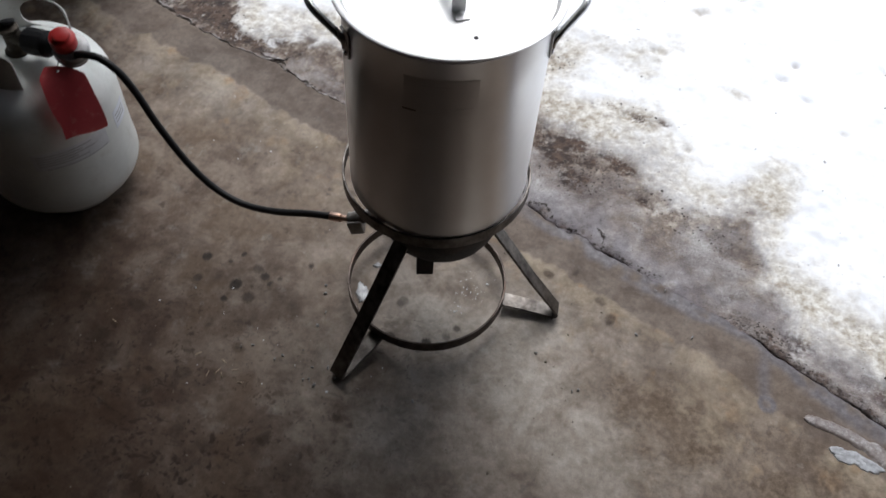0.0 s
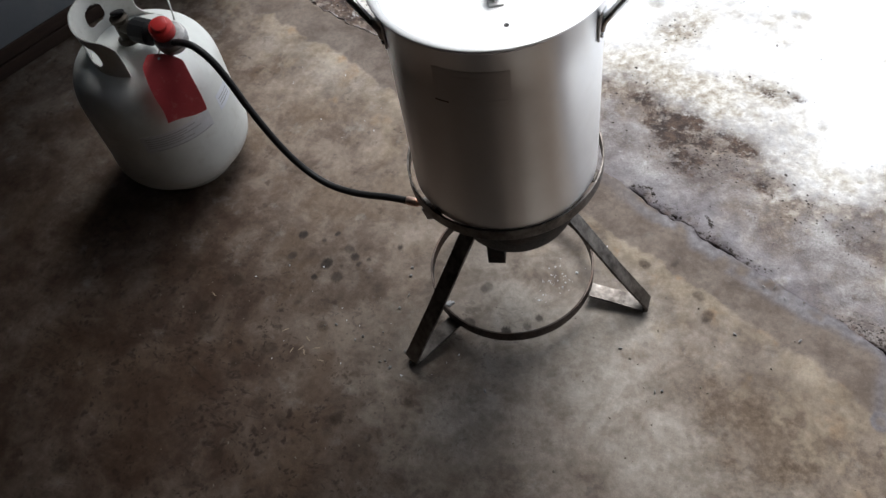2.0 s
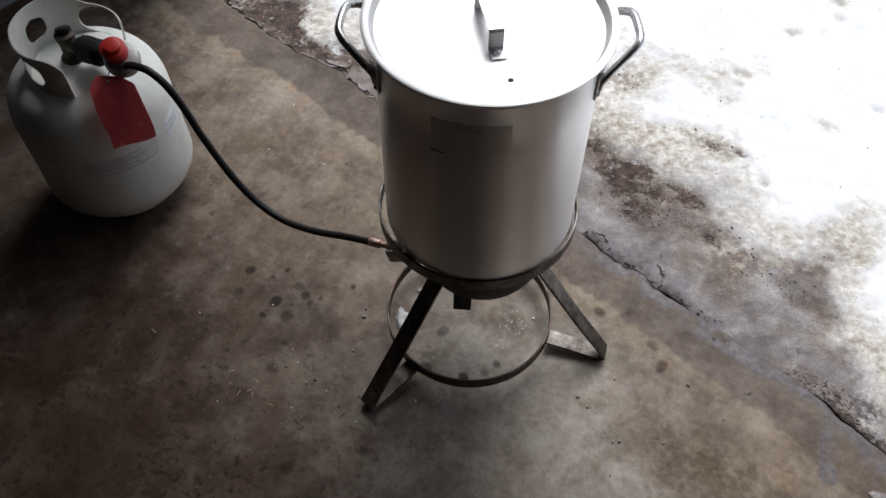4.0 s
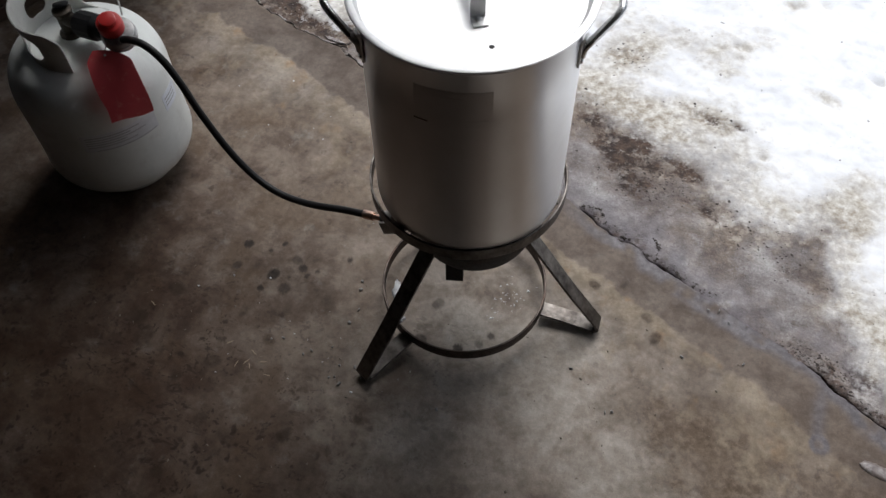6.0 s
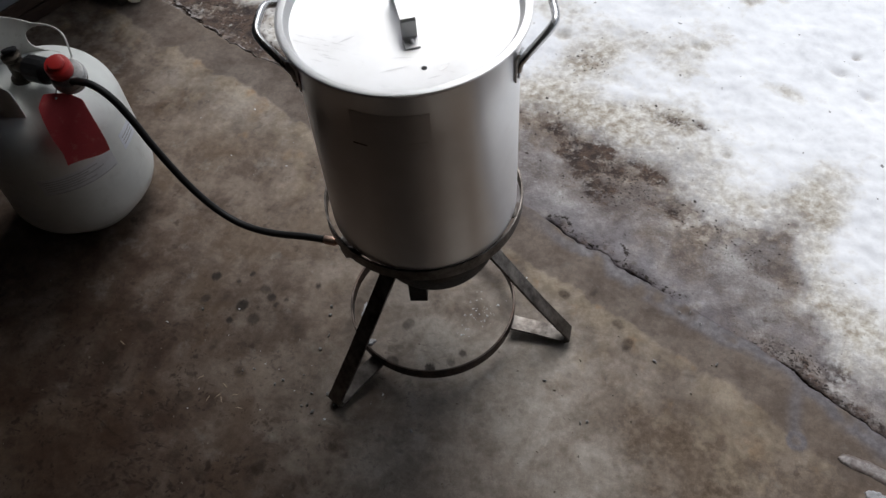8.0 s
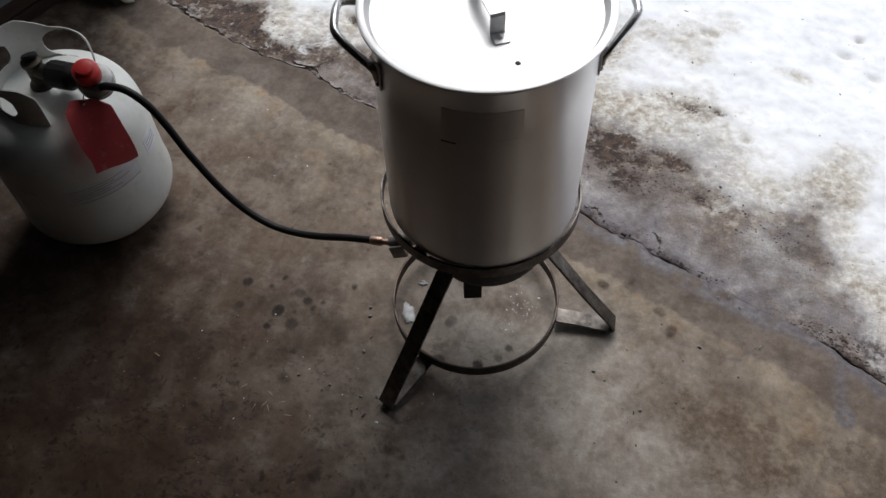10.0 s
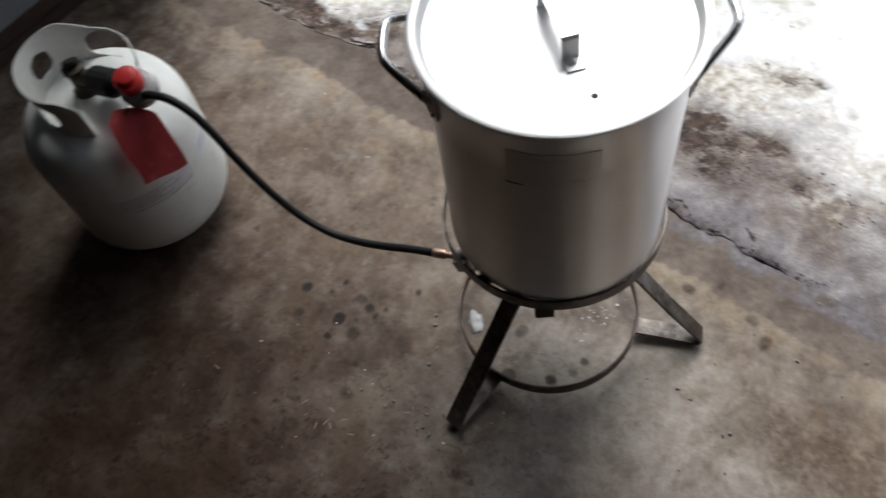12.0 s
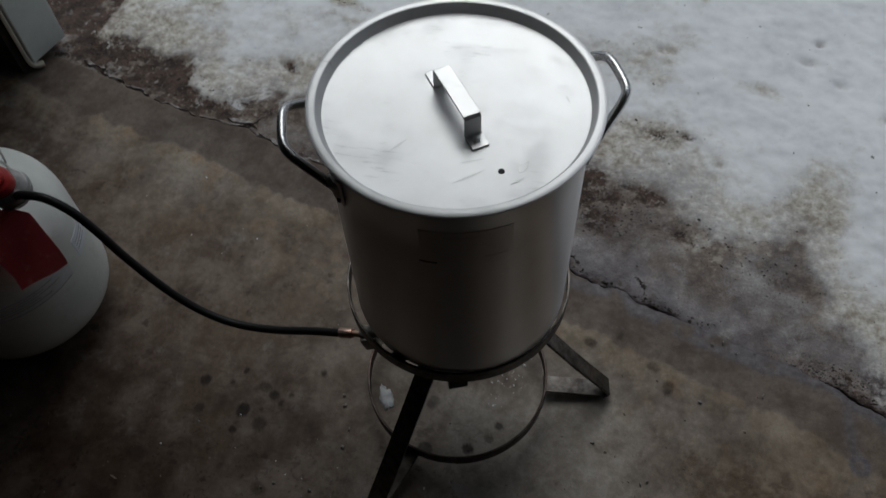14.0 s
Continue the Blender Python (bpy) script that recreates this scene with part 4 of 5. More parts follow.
def pot_lid():
    p = thing("pot_lid", "pale aluminium lid with a raised rim lying on the pot", "lid")
    rim = [(0.0, 0.7236), (0.06, 0.7235), (0.1412, 0.7232), (0.1434, 0.7238), (0.1446, 0.7256), (0.1478, 0.7340), (0.1486, 0.7353), (0.1498, 0.7359), (0.1540, 0.7360), (0.1580, 0.7358), (0.1588, 0.7354), (0.1590, 0.7348), (0.1590, 0.7332)]
    under = [(0.1580, 0.7332), (0.1578, 0.7344), (0.1505, 0.7346), (0.1496, 0.7336), (0.1462, 0.7250), (0.1442, 0.7222), (0.1412, 0.7214), (0.0, 0.7218)]
    part("lid_plate", spun(rim + under, 160, False, POT), LID_MAT, p, smooth=24)
    # strap handle, bent from one strip
    a, b = Vector((-0.011, 0.016, 0)), Vector((0.032, -0.050, 0))
    way = b - a
    half = way.length / 2
    m = Matrix.Translation((a + b) / 2) @ Matrix.Rotation(math.atan2(way.y, way.x), 4, "Z")
    line = [(-half - 0.024, 0.7247), (-half - 0.002, 0.7247), (-half, 0.7259), (-half, 0.7490), (-half + 0.0022, 0.7514), (0.0, 0.7516), (half - 0.0022, 0.7514), (half, 0.7490), (half, 0.7259), (half + 0.002, 0.7247), (half + 0.020, 0.7247)]
    strap = softened(part("strap_handle", flat_bar(line, 0.019, 0.0019, m), STRAP_MAT, p, "flat bent strap handle", 24), 0.0005)
    for s in (-1, 1):
        part("rivet", spun([(0, 0.0042), (0.0022, 0.0037), (0.0037, 0.002), (0.0040, 0)], 16, False), STRAP_MAT, strap).matrix_basis = m @ Matrix.Translation((s * (half + 0.009), 0, 0.7257))
    # scuffs on the plate: from, to, half width
    for k, (p0, p1, wide) in enumerate((((-0.0490, -0.0820), (-0.0350, -0.0650), 0.0016),
                                  ((0.0200, -0.1160), (0.0500, -0.0950), 0.0011),
                                  ((0.0240, -0.0890), (0.0480, -0.0800), 0.0008),
                                  ((0.0850, -0.0930), (0.0920, -0.0780), 0.0042),
                                  ((0.0770, -0.1100), (0.0910, -0.0990), 0.0010),
                                  ((0.1230, 0.0180), (0.1280, 0.0080), 0.0009))):
        a, c = Vector((*p0, 0.72362)), Vector((*p1, 0.72362))
        side = Vector((-(c - a).y, (c - a).x, 0)).normalized()
        bm = bmesh.new()
        n = 12
        top = [[bm.verts.new(a.lerp(c, j / n) + side * s * wide * (0.25 + math.sin(math.pi * j / n)) * (0.7 + 0.5 * noise.noise(Vector((j * 0.7, k * 3.1, s)))) + Vector((0, 0, 0.00012))) for j in range(n + 1)] for s in (-1, 1)]
        for j in range(n):
            bm.faces.new((top[0][j], top[0][j + 1], top[1][j + 1], top[1][j]))
        part("scuff", bm, SCUFF_MAT, p, "dull grey scuff on the lid")
    part("vent_hole", spun([(0, 0.72385), (0.0028, 0.72388), (0.0034, 0.72372), (0.0034, 0.7232)], 20, False, (0.067, -0.094, 0)), RUBBER_MAT, p, "small dark steam hole")
    return p


cooking_pot()
pot_lid()


# ---- gas tank ----
TANK = Vector((-0.826, 0.055, 0.0))
TANK_R = 0.151


def gas_tank():
    t = thing("gas_tank", "off-white painted steel propane tank standing on the floor", "gas tank")
    prof = [(0.0, 0.022)] + arc_points(0.095, 0.082, 0.058, -90, 0, 9, 0.06) + [(TANK_R, 0.12), (TANK_R, 0.17), (TANK_R, 0.225)]
    shoulder = [(math.cos(math.pi * k / 36), math.sin(math.pi * k / 36)) for k in range(19)]
    prof += [(0.045 + (TANK_R - 0.045) * c ** 0.84, 0.240 + 0.107 * q ** 0.84) for c, q in shoulder] + [(0.0, 0.347)]
    part("body", spun(prof, 112, False, TANK), TANK_MAT, t)
    part("foot_ring", spun([(0.100, 0.0), (0.103, 0.0), (0.103, 0.040), (0.100, 0.040)], 80, True, TANK), COLLAR_MAT, t)
    collar(t)
    v = part("valve", spun([(0, 0.343), (0.022, 0.343), (0.022, 0.352), (0.015, 0.356), (0.015, 0.392), (0.018, 0.395), (0.018, 0.402), (0.010, 0.405), (0, 0.405)], 28, False, TANK), VALVE_MAT, t, "dull dark brass tank valve")
    part("valve_outlet", rod(TANK + Vector((0, 0, 0.382)), TANK + Vector((0.035, -0.003, 0.384)), 0.014, 20, 0.002), VALVE_MAT, v)
    part("hand_wheel", rod(TANK + Vector((-0.002, 0.004, 0.4055)), TANK + Vector((-0.004, 0.006, 0.412)), 0.0145, 10, 0.003), NUT_MAT, v, "black hand wheel")
    label = part("label", curved_patch(TANK_R, 0.178, 0.222, -66, -8, 30, 0.0006, TANK), LABEL_MAT, t, "weathered paper label with faded print")
    for k, (z, a0, a1) in enumerate(((0.214, -63, -22), (0.208, -63, -30), (0.202, -63, -18), (0.196, -63, -34), (0.190, -63, -26))):
        part("print_bar", curved_patch(TANK_R, z - 0.0011, z + 0.0011, a0, a1, 20, 0.0010, TANK), PRINT_MAT, label)
    part("border_bar", curved_patch(TANK_R, 0.1795, 0.1815, -58, -10, 20, 0.0010, TANK), PRINT_MAT, label)
    st = part("sticker", curved_patch(TANK_R, 0.186, 0.226, 4, 24, 14, 0.0006, TANK), STICKER_MAT, t, "small white warning sticker")
    for z in (0.214, 0.206, 0.198):
        part("print_bar", curved_patch(TANK_R, z - 0.0012, z + 0.0012, 6, 21, 10, 0.0010, TANK), PRINT_MAT, st)
    return t


def collar(parent):
    """The guard round the valve: a sheet with hand holes, open towards the regulator."""
    a0, a1, z0, z1, r = radians(34), radians(300), 0.318, 0.434, 0.089
    middle = TANK + Vector((0.015, -0.003, 0))
    holes = [(176, 0.386, 0.024, 0.021), (78, 0.372, 0.068, 0.031), (-108, 0.380, 0.031, 0.024)]
    na, nz = 300, 36
    bm = bmesh.new()

    def top(a):
        e = min(a - a0, a1 - a) * r
        return z1 - 0.022 * max(0.0, 1 - e / 0.030) ** 2 - 0.008 * min(1.0, max(0.0, (a - radians(212)) / radians(30))) - 0.028 * min(1.0, max(0.0, (radians(140) - a) / radians(32)))

    verts = [[bm.verts.new((middle.x + q * math.cos(a), middle.y + q * math.sin(a), z)) for z, q in ((z0 + (top(a) - z0) * j / nz, r + 0.004 * (j / nz) ** 6) for j in range(nz + 1))] for a in (a0 + (a1 - a0) * k / na for k in range(na + 1))]
    for k in range(na):
        a = a0 + (a1 - a0) * (k + 0.5) / na
        for j in range(nz):
            z = z0 + (top(a) - z0) * (j + 0.5) / nz
            gone = False
            for deg, hz, hw, hh in holes:
                d = (a - radians(deg) + math.pi) % (2 * math.pi) - math.pi
                gone |= (abs(d * r) / hw) ** 2.6 + (abs(z - hz) / hh) ** 2.6 < 1
            if not gone:
                bm.faces.new((verts[k][j], verts[k + 1][j], verts[k + 1][j + 1], verts[k][j + 1]))
    bmesh.ops.delete(bm, geom=[v for v in bm.verts if not v.link_faces], context="VERTS")
    rim = [v for v in bm.verts if any(len(e.link_faces) == 1 for e in v.link_edges)]
    for _ in range(3):
        new_places = {}
        for v in rim:
            near = [e.other_vert(v) for e in v.link_edges if len(e.link_faces) == 1]
            if len(near) == 2:
                new_places[v] = v.co * 0.5 + (near[0].co + near[1].co) * 0.25
        for v, co in new_places.items():
            v.co = co
    c = part("collar", bm, COLLAR_MAT, parent, "pierced steel guard collar, scuffed paint")
    mod = c.modifiers.new("thickness", "SOLIDIFY")
    mod.thickness, mod.offset = 0.0026, 0.0
    return c


gas_tank()


# ---- hose, regulator and tag ----
HOSE_A, HOSE_B = Vector((-0.660, 0.030, 0)), Vector((-0.160, -0.033, 0))


def gas_hose():
    h = thing("gas_hose", "black rubber gas hose with regulator from tank to burner", "gas hose")
    way = (HOSE_B - HOSE_A).normalized()
    run = [(-0.014, 0.398), (0.006, 0.405), (0.041, 0.408), (0.075, 0.388), (0.101, 0.345), (0.124, 0.288), (0.166, 0.213), (0.208, 0.167), (0.253, 0.144), (0.300, 0.141), (0.360, 0.156), (0.430, 0.186), (0.485, 0.206)]
    part("hose_tube", tube(smooth_path([HOSE_A + way * s + Vector((0, 0, z)) for s, z in run], 8), 0.0069, 14), HOSE_MAT, h)
    tip = HOSE_A + way * 0.478 + Vector((0, 0, 0.2035))
    end = Vector((-0.1485, -0.0315, 0.2118))
    part("brass_fitting", rod(tip, tip.lerp(end, 0.6), 0.0082, 12, 0.001), BRASS_MAT, h, "bright copper-coloured hose fitting")
    part("brass_nipple", rod(tip.lerp(end, 0.6), end, 0.0055, 12), BRASS_MAT, h)
    body = Vector((-0.6950, 0.046, 0.393))
    up = Vector((0.22, -0.26, 0.94)).normalized()
    reg = part("regulator", rod(body - up * 0.016, body + up * 0.012, 0.0305, 36, 0.004), REG_MAT, h, "round grey zinc regulator body")
    part("vent_flange", rod(body - up * 0.003, body + up * 0.001, 0.0322, 36, 0.001), REG_MAT, reg)
    base = body + Vector((-0.010, 0.0, 0.0)) + up * 0.0121
    cap = part("red_cap", rod(base, base + up * 0.025, 0.0228, 28, 0.004), RED_MAT, reg, "red plastic cap")
    part("cap_top", rod(base + up * 0.0252, base + up * 0.034, 0.0150, 22, 0.003), RED_MAT, cap)
    out = HOSE_A - way * 0.012 + Vector((0, 0, 0.398))
    part("hose_barb", rod(body + (out - body).normalized() * 0.024, out, 0.0088, 14, 0.001), REG_MAT, reg)
    nut_a, nut_b = TANK + Vector((0.0355, -0.003, 0.384)), body - Vector((0.0265, -0.001, 0.002))
    nut = bmesh.new()
    n, x = 14, (nut_b - nut_a).normalized()
    side = x.cross(Vector((0, 0, 1))).normalized()
    top = x.cross(side)
    rings = []
    for s, r in ((0.0, 0.018), (0.06, 0.0235), (0.66, 0.0245), (0.74, 0.0185), (1.0, 0.0150)):
        rings.append([nut.verts.new(nut_a.lerp(nut_b, s) + r * (1 + (0.06 if s < 0.65 and j % 2 else 0)) * (math.cos(q) * side + math.sin(q) * top)) for j, q in ((j, math.pi * j / n) for j in range(2 * n))])
    for c, d in zip(rings, rings[1:]):
        for j in range(2 * n):
            nut.faces.new((c[j], c[(j + 1) % (2 * n)], d[(j + 1) % (2 * n)], d[j]))
    nut.faces.new(rings[0][::-1])
    nut.faces.new(rings[-1])
    part("coupling_nut", nut, NUT_MAT, reg, "black ribbed coupling nut", 25)
    return h


def warning_tag():
    t = thing("warning_tag", "curled red plastic warning tag hanging from the regulator", "tag")
    c = {"tl": Vector((-0.741, -0.002, 0.373)), "tr": Vector((-0.685, 0.036, 0.373)), "bl": Vector((-0.688, -0.058, 0.266)), "br": Vector((-0.643, 0.006, 0.262))}
    away = (c["tl"] - TANK + c["br"] - TANK)
    away = Vector((away.x, away.y, 0)).normalized()
    nx, ny = 14, 22
    bm = bmesh.new()
    grid = []
    for j in range(ny + 1):
        row = []
        y = j / ny
        pull = 0.22 * max(0.0, 1 - y / 0.16) ** 1.4
        for i in range(nx + 1):
            x = pull + (1 - 2 * pull) * i / nx
            p = c["tl"].lerp(c["tr"], x).lerp(c["bl"].lerp(c["br"], x), y)
            p += away * (0.016 * math.sin(math.pi * y) + 0.005 * math.sin(2.2 * math.pi * y + 1.5 * x)) + Vector((0, 0, 0.010 * math.sin(math.pi * y)))
            p += (c["tl"] - c["tr"]).normalized() * 0.011 * (1 - x) * math.sin(math.pi * min(1.0, 0.1 + y * 1.1)) + Vector((0, 0, 0.003 * math.sin(5 * x + 7 * y)))
            row.append(bm.verts.new(p))
        grid.append(row)
    for j in range(ny):
        for i in range(nx):
            bm.faces.new((grid[j][i], grid[j][i + 1], grid[j + 1][i + 1], grid[j + 1][i]))
    s = part("tag_sheet", bm, TAG_MAT, t)
    mod = s.modifiers.new("thickness", "SOLIDIFY")
    mod.thickness, mod.offset = 0.0008, 0.0
    mid = (c["tl"] + c["tr"]) / 2
    part("eyelet", rod(mid + Vector((-0.001, -0.006, -0.004)) + away * 0.006, mid + Vector((-0.001, -0.006, -0.004)) + away * 0.0085, 0.0026, 14), STICKER_MAT, t, "small pale eyelet")
    part("wire", tube(smooth_path([mid + Vector((-0.001, -0.004, -0.003)) + away * 0.004, mid + Vector((0.004, 0.006, 0.010)), Vector((-0.707, 0.036, 0.3835))], 6), 0.0009, 8), TRACK_MAT, t)
    return t


gas_hose()
warning_tag()


# ---- ice and litter on the floor ----
def ice_patch(place, length, width, turn, high=0.004, seed=1):
    rnd = random.Random(seed)
    bm = bmesh.new()
    n = 34
    rim = [1 + 0.42 * noise.noise(Vector((math.cos(6.283 * k / n) * 1.3, math.sin(6.283 * k / n) * 1.3, seed * 3.1))) + rnd.uniform(-0.13, 0.11) for k in range(n)]
    rings = []
    for s, z in ((1.0, 0.0), (0.93, high * 0.7), (0.6, high), (0.25, high * 0.9)):
        rings.append([bm.verts.new((s * q * length / 2 * math.cos(6.283 * k / n), s * q * width / 2 * math.sin(6.283 * k / n), z + rnd.uniform(-0.1, 0.1) * high * (s < 1))) for k, q in enumerate(rim)])
    for a, b in zip(rings, rings[1:]):
        for k in range(n):
            bm.faces.new((a[k], a[(k + 1) % n], b[(k + 1) % n], b[k]))
    bm.faces.new(rings[-1])
    bm.faces.new(rings[0][::-1])
    ob = part("ice_patch", bm, ICE_MAT, label="", smooth=50)
    ob.matrix_basis = Matrix.Translation(place) @ Matrix.Rotation(radians(turn), 4, "Z")
    return tagged(ob, "thin cloudy ice patch frozen onto the concrete", "ice", "ice patches on the floor")


for place, length, width, turn, seed in (((-0.126, -0.042, -0.003), 0.024, 0.052, 20, 3), ((-0.095, -0.098, -0.003), 0.020, 0.014, 40, 4), ((-0.118, 0.032, -0.003), 0.018, 0.014, 0, 5)):
    ice_patch(place, length, width, turn, 0.0045, seed)


def ice_ridge():
    """A low muddy ridge of ice beside the joint."""
    line = smooth_path([at(0.728, 0.191), at(0.745, 0.196), at(0.775, 0.2025), at(0.810, 0.206), at(0.850, 0.2055), at(0.880, 0.2005), at(0.893, 0.197)], 12)
    bm = bmesh.new()
    rows = []
    n = len(line) - 1
    for k, p in enumerate(line):
        way = (line[min(k + 1, n)] - line[max(k - 1, 0)]).normalized()
        side = Vector((-way.y, way.x, 0))
        end = min(1.0, min(k, n - k) / 7 + 0.12)
        w = (0.0095 + 0.0105 * k / n) * end * (1 + 0.30 * noise.fractal(Vector((k * 0.16, 1.3, 0)), 0.8, 2.0, 3))
        h = (0.0018 - 0.0006 * k / n) * end * (1 + 0.35 * noise.fractal(Vector((k * 0.21, 8.3, 0)), 0.8, 2.0, 3))
        rows.append([bm.verts.new(p + side * w * x * (1 + 0.25 * noise.noise(Vector((k * 0.17, x * 0.4, 2.0)))) + Vector((0, 0, -0.004 + (h + 0.004) * z * (1 + 0.25 * noise.noise(Vector((k * 0.22, x * 1.6, 5.0))))))) for x, z in ((-1.0, 0.0), (-0.8, 0.55), (-0.4, 0.72), (0.0, 0.70), (0.4, 0.82), (0.75, 0.60), (1.0, 0.0))])
    for a, c in zip(rows, rows[1:]):
        for j in range(6):
            bm.faces.new((a[j], c[j], c[j + 1], a[j + 1]))
    bm.faces.new(rows[0])
    bm.faces.new(rows[-1][::-1])
    return tagged(part("ice_ridge", bm, MUDDY_ICE_MAT, smooth=70), "flat muddy ridge of slush frozen onto the concrete", "ice")


ice_ridge()
for u, v, length, width, turn, seed in ((0.826, 0.165, 0.062, 0.030, 16, 12), (0.856, 0.170, 0.056, 0.030, 4, 21), (0.802, 0.163, 0.030, 0.018, 30, 33)):
    ice_patch(at(u, v, -0.0032), length, width, math.degrees(TURN) + turn, 0.0038, seed)


def twig():
    a = at(0.828, 0.360, 0.006)
    bm = tube(smooth_path([a, a + Vector((0.004, 0.010, 0.004)), a + Vector((0.003, 0.021, 0.006)), a + Vector((0.007, 0.032, 0.006))], 5), lambda s: 0.0034 - 0.0016 * s, 9)
    return tagged(part("twig", bm, LEAF_MAT), "short dark twig lying on dirty slush", "twig")


twig()


def ice_crust(u0, u1, off, wide, seed):
    """A thin wavy lip of ice frozen along the broken slab edge."""
    n = int((u1 - u0) / 0.0028)
    us = np.linspace(u0, u1, n)
    vs = edge_line(us)
    bm = bmesh.new()
    rows = []
    for k, (u, v) in enumerate(zip(us.tolist(), vs.tolist())):
        end = min(k, n - 1 - k) / 5
        w = wide * min(1.0, end + 0.05) * max(0.10, 0.45 + 1.3 * noise.fractal(Vector((u * 48, seed, 0)), 0.7, 2.2, 4))
        c = v + off + 0.006 * noise.fractal(Vector((u * 26, seed + 5.1, 0)), 0.8, 2.2, 3)
        rows.append([bm.verts.new(at(u, c + s * w, z)) for s, z in ((-1.0, -0.008), (-0.85, -0.0030), (0.0, -0.0024), (0.85, -0.0030), (1.0, -0.009))])
    for a, c in zip(rows, rows[1:]):
        for j in range(5):
            bm.faces.new((a[j], c[j], c[(j + 1) % 5], a[(j + 1) % 5]))
    bm.faces.new(rows[0][::-1])
    bm.faces.new(rows[-1])
    return tagged(part("ice_crust", bm, MUDDY_ICE_MAT, smooth=50), "thin wavy dirty ice crust along the broken slab edge", "ice", "ice crusts on the slab edge")


for u0, u1, off, wide, seed in ((-1.20, -1.13, 0.016, 0.0045, 1.0), (-1.14, -1.06, 0.007, 0.0040, 1.6), (-1.05, -0.98, 0.005, 0.0050, 2.3), (-0.96, -0.84, 0.003, 0.0032, 2.9), (-0.83, -0.72, 0.003, 0.0028, 3.3), (-0.77, -0.69, 0.016, 0.0055, 3.7), (-0.68, -0.60, 0.008, 0.0060, 4.4), (-0.62, -0.50, 0.001, 0.0038, 4.9), (-0.47, -0.40, 0.0, 0.002, 6.2)):
    ice_crust(u0, u1, off, wide, seed)


def thaw_litter(name, count, material, label, spots, size, category):
    """Small bits lying on the thawing ground outside."""
    rnd = random.Random(len(name) + 3)
    us, ds = [], []
    for _ in range(count):
        u, d, su, sd = rnd.choice(spots)
        us.append(rnd.gauss(u, su))
        ds.append(abs(rnd.gauss(d, sd)) + 0.004)
    spot = ground_place(np.array(us)[:, None], np.array(ds)[:, None])[0].reshape(-1, 3).tolist()
    verts, faces = [], []
    for x0, y0, z0 in spot:
        a, l, w = rnd.uniform(0, 6.28), rnd.uniform(*size) * (0.5 + rnd.random() ** 3), rnd.uniform(0.25, 0.8)
        base = len(verts)
        for z, k in ((-0.002, 1.0), (0.35 * l, 0.6)):
            for q in range(6):
                f = rnd.uniform(0.7, 1.2) * l * k
                x, y = f * math.cos(1.047 * q), f * w * math.sin(1.047 * q)
                verts.append((x0 + x * math.cos(a) - y * math.sin(a), y0 + x * math.sin(a) + y * math.cos(a), z0 + z))
        faces += [tuple(base + 6 + q for q in range(6))] + [(base + q, base + (q + 1) % 6, base + 6 + (q + 1) % 6, base + 6 + q) for q in range(6)]
    me = bpy.data.meshes.new(name)
    me.from_pydata(verts, [], faces)
    me.materials.append(material)
    return tagged(new(name, me), label, category, kind="stuff")


def crack_crumbs(lines):
    """Dark grit and crumbs caught in the cracks outside, thickly along each line."""
    rnd = random.Random(17)
    us, vs, size = [], [], []
    for (u0, v0), (u1, v1), wide, count in lines:
        for _ in range(count):
            k = rnd.random()
            us.append(u0 + (u1 - u0) * k + rnd.gauss(0, wide))
            vs.append(v0 + (v1 - v0) * k + rnd.gauss(0, wide) + 0.004 * noise.noise(Vector((us[-1] * 60, 4.4, 0))))
            size.append(rnd.uniform(0.0012, 0.0030) * (0.6 + rnd.random() ** 2))
    us = np.array(us)
    ds = np.maximum(np.array(vs) - edge_line(us), 0.002)
    places = ground_place(us[:, None], ds[:, None])[0].reshape(-1, 3).tolist()
    verts, faces = [], []
    for (x0, y0, z0), l in zip(places, size):
        a, w = rnd.uniform(-0.9, 0.5), rnd.uniform(0.22, 0.7)
        l *= 1.35
        base = len(verts)
        for z, k in ((-0.002, 1.0), (0.3 * l, 0.6)):
            for q in range(5):
                f = rnd.uniform(0.7, 1.25) * l * k
                x, y = f * math.cos(1.2566 * q), f * w * math.sin(1.2566 * q)
                verts.append((x0 + x * math.cos(a) - y * math.sin(a), y0 + x * math.sin(a) + y * math.cos(a), z0 + z))
        faces += [tuple(base + 5 + q for q in range(5))] + [(base + q, base + (q + 1) % 5, base + 5 + (q + 1) % 5, base + 5 + q) for q in range(5)]
    me = bpy.data.meshes.new("crack_crumbs")
    me.from_pydata(verts, [], faces)
    me.materials.append(LEAF_MAT)
    return tagged(new("crack_crumbs", me), "dark grit crumbs caught in the cracks of the driveway", "litter", kind="stuff")


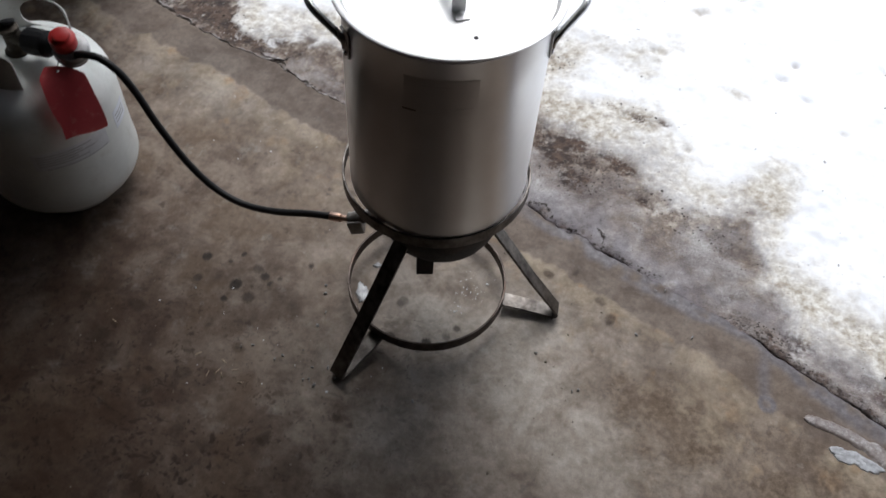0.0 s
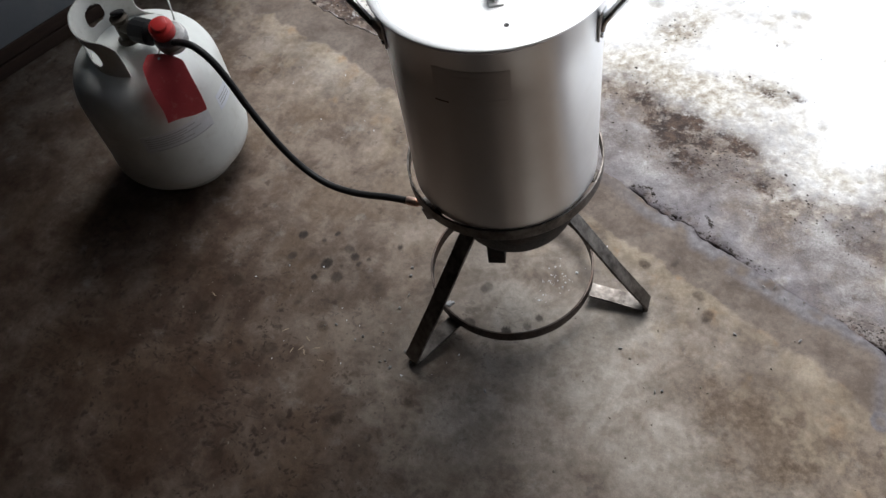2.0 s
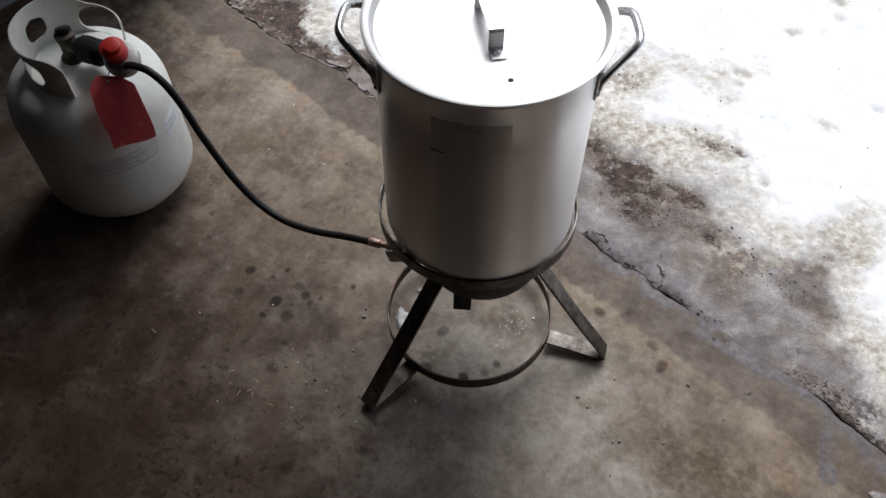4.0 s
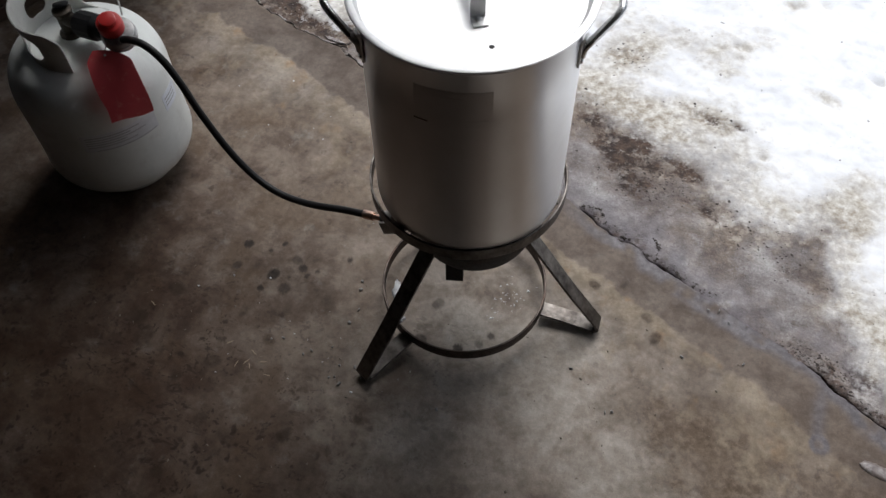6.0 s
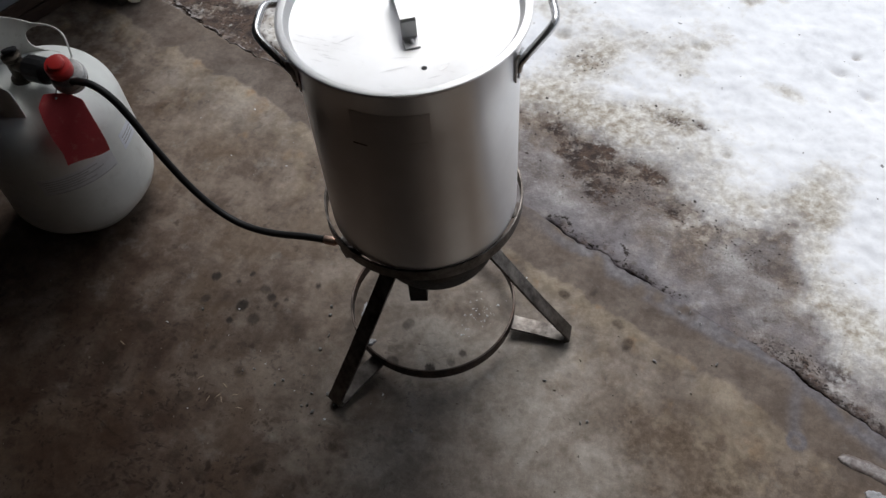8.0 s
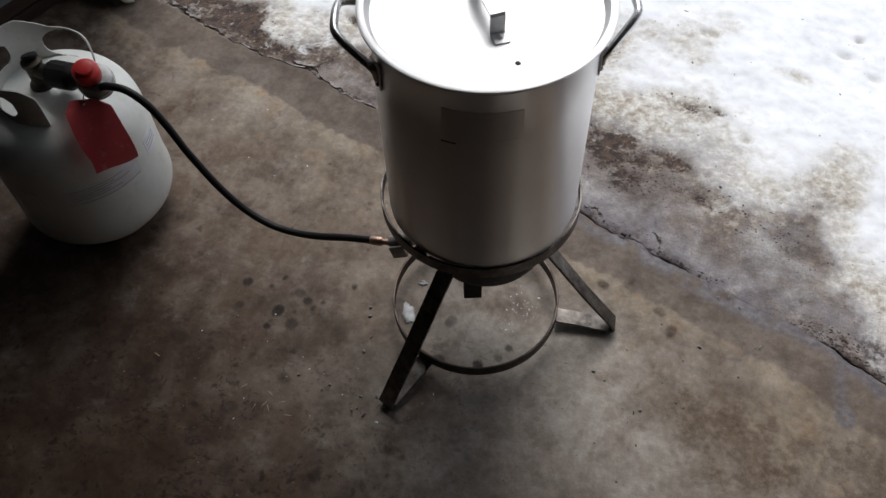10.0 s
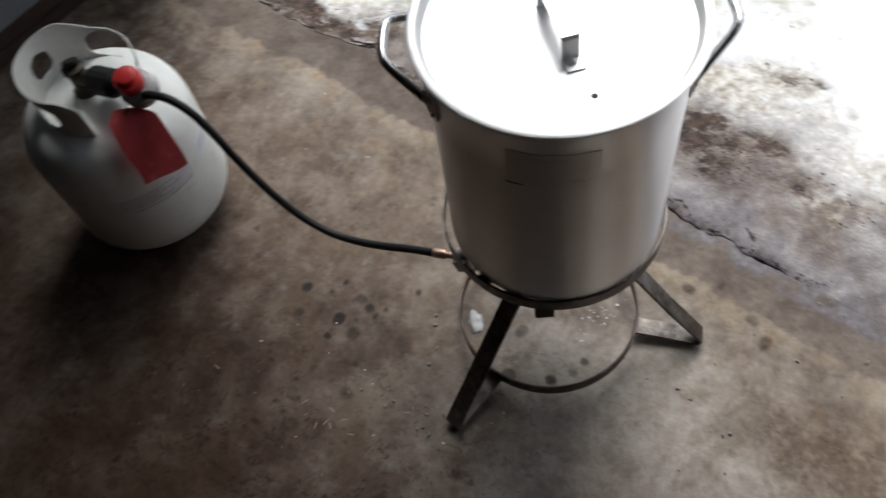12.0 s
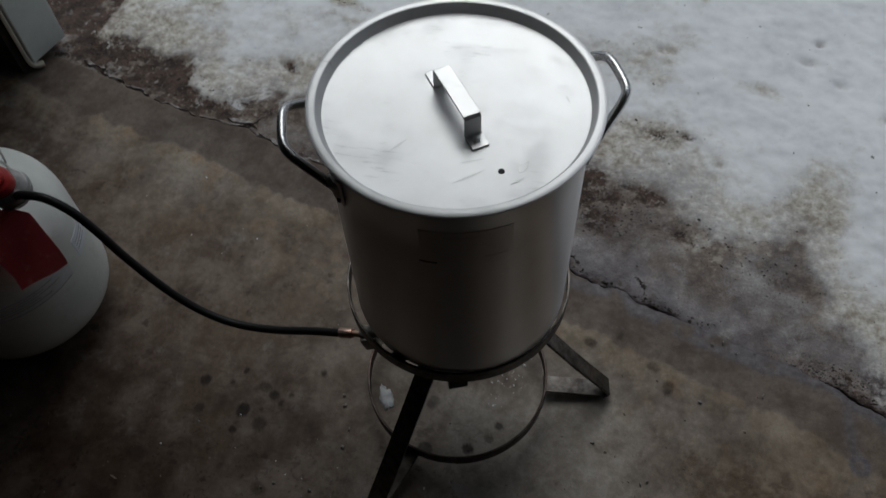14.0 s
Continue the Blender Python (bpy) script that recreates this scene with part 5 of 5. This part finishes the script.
crack_crumbs([((0.231, 0.321), (0.217, 0.346), 0.0015, 22), ((0.217, 0.346), (0.198, 0.361), 0.0018, 16), ((0.030, 0.327), (0.069, 0.344), 0.0022, 30), ((0.069, 0.344), (0.092, 0.330), 0.0018, 18),
              ((0.07, 0.321), (0.30, 0.313), 0.0028, 150), ((0.30, 0.316), (0.36, 0.325), 0.004, 26), ((0.48, 0.315), (0.60, 0.311), 0.007, 70), ((0.60, 0.300), (0.74, 0.287), 0.006, 60), ((0.74, 0.285), (0.95, 0.262), 0.008, 45),
              ((0.52, 0.335), (0.64, 0.325), 0.010, 90), ((-0.715, 0.345), (-0.700, 0.400), 0.0012, 34), ((-0.70, 0.34), (-0.52, 0.330), 0.0022, 60), ((-0.80, 0.796), (-0.65, 0.795), 0.0030, 26),
              ((0.02, 0.47), (0.17, 0.54), 0.030, 170), ((0.17, 0.50), (0.46, 0.49), 0.030, 110), ((-1.22, 0.40), (-0.84, 0.385), 0.026, 260), ((-0.16, 0.55), (0.02, 0.53), 0.03, 50), ((-0.2, 0.79), (-0.1, 0.77), 0.025, 40), ((0.06, 0.42), (0.14, 0.46), 0.014, 22), ((0.04, 0.725), (0.18, 0.745), 0.016, 16)])
thaw_litter("leaf_crumbs", 420, LEAF_MAT, "dark leaf crumbs and twigs on the thawing ground", [(0.25, 0.15, 0.2, 0.12), (0.6, 0.1, 0.2, 0.1), (-0.5, 0.12, 0.35, 0.1), (0.3, 0.6, 0.6, 0.5), (0.15, 0.02, 0.1, 0.02), (-1.05, 0.15, 0.12, 0.15)], (0.0008, 0.0026), "litter")
thaw_litter("slush_crumbs", 300, ICE_MAT, "white crumbs of slush on muddy concrete", [(-0.7, 0.10, 0.3, 0.07), (-1.0, 0.15, 0.15, 0.12), (0.25, 0.22, 0.2, 0.08), (0.7, 0.16, 0.2, 0.06)], (0.0007, 0.0020), "slush")


def litter(name, count, material, label, spots, size):
    rnd = random.Random(len(name))
    verts, faces = [], []
    for _ in range(count):
        u, v, spread_u, spread_v = rnd.choice(spots)
        p = at(rnd.gauss(u, spread_u), min(rnd.gauss(v, spread_v), 0.30), -0.001)
        a, l, w, h = rnd.uniform(0, 6.28), rnd.uniform(*size), rnd.uniform(0.3, 0.8), rnd.uniform(0.25, 0.5)
        l *= 0.5 + rnd.random() ** 2
        base = len(verts)
        for z, k in ((0, 1.0), (h * l, 0.55)):
            for q in range(5):
                b = a + 6.283 * q / 5 + rnd.uniform(-0.3, 0.3)
                x, y = l * k * math.cos(b - a), l * w * k * math.sin(b - a)
                verts.append((p.x + x * math.cos(a) - y * math.sin(a), p.y + x * math.sin(a) + y * math.cos(a), p.z + z))
        faces += [tuple(base + 5 + q for q in range(5))] + [(base + q, base + (q + 1) % 5, base + 5 + (q + 1) % 5, base + 5 + q) for q in range(5)]
    me = bpy.data.meshes.new(name)
    me.from_pydata(verts, [], faces)
    me.materials.append(material)
    return tagged(new(name, me), label, "litter", kind="stuff")


litter("grit", 300, CHIP_MAT, "scattered grit and wood crumbs on the concrete", [(0.0, -0.1, 0.5, 0.22), (-0.3, -0.4, 0.2, 0.15), (0.35, 0.0, 0.15, 0.12), (-0.6, 0.1, 0.3, 0.12)], (0.0010, 0.0028))
litter("ice_crumbs", 80, SNOW_CRUMB_MAT, "glinting ice crumbs on the concrete", [(0.070, 0.040, 0.012, 0.022), (0.070, 0.040, 0.012, 0.022), (0.075, 0.065, 0.02, 0.02), (-0.12, -0.30, 0.12, 0.07), (-0.5, 0.1, 0.3, 0.1)], (0.0010, 0.0025))


def sliver():
    """A splinter of wood, split and slightly bent."""
    pts = smooth_path([(-0.011, 0, 0.0012), (-0.004, 0.0008, 0.0018), (0.004, -0.0006, 0.0019), (0.011, 0.0004, 0.0011)], 3)
    ob = part("wood_sliver", tube([Vector(q) * 0.62 for q in pts], lambda k: 0.0006 * (1 - 0.7 * abs(2 * k - 1) ** 3), 6, flat=1.5), SLIVER_MAT)
    return tagged(ob, "pale splinter of wood lying on the concrete", "splinter", "splinters on the floor")


def pebble():
    """A small rough stone."""
    bm = bmesh.new()
    bmesh.ops.create_icosphere(bm, subdivisions=2, radius=0.0030)
    for v in bm.verts:
        v.co *= 1 + 0.55 * noise.noise(v.co * 420 + Vector((3.1, 0, 0)))
        v.co.z *= 0.66
    return tagged(part("pebble", bm, STONE_MAT), "small grey stone lying on the concrete", "stone", "small stones on the floor")


rnd = random.Random(5)
first = sliver()
first.matrix_basis = Matrix.Translation(at(-0.210, -0.381, -0.0008)) @ Matrix.Rotation(1.2, 4, "Z")
for u, v, turn in ((-0.215, -0.359, -0.4), (-0.186, -0.361, 0.5), (-0.221, -0.396, 1.6), (-0.265, -0.375, 0.9), (-0.199, -0.383, -0.9), (-0.160, -0.374, 0.2), (-0.446, -0.419, -0.3)):
    copy_thing(first, Matrix.Translation(at(u, v, -0.0008)) @ Matrix.Rotation(turn, 4, "Z"))
first = pebble()
first.matrix_basis = Matrix.Translation(at(-0.174, -0.111, 0.0006))
for u, v in ((-0.163, -0.127), (-0.133, -0.162), (-0.126, -0.194), (-0.071, -0.301), (-0.064, -0.293), (-0.074, -0.271), (-0.112, -0.253), (-0.136, -0.284), (-0.050, -0.254), (-0.048, -0.297), (-0.377, -0.271),
             (-0.212, -0.317), (-0.196, -0.301), (-0.142, -0.300), (0.373, 0.284), (0.390, 0.295), (0.417, 0.286), (0.483, 0.226), (0.390, 0.164), (0.251, 0.009), (0.349, -0.022), (0.357, -0.012), (0.120, -0.216)):
    copy_thing(first, Matrix.Translation(at(u, v, 0.0004)) @ Matrix.Rotation(rnd.uniform(0, 6.28), 4, "Z") @ Matrix.Diagonal((rnd.uniform(0.5, 1.5), rnd.uniform(0.45, 1.1), rnd.uniform(0.5, 1.1), 1)))
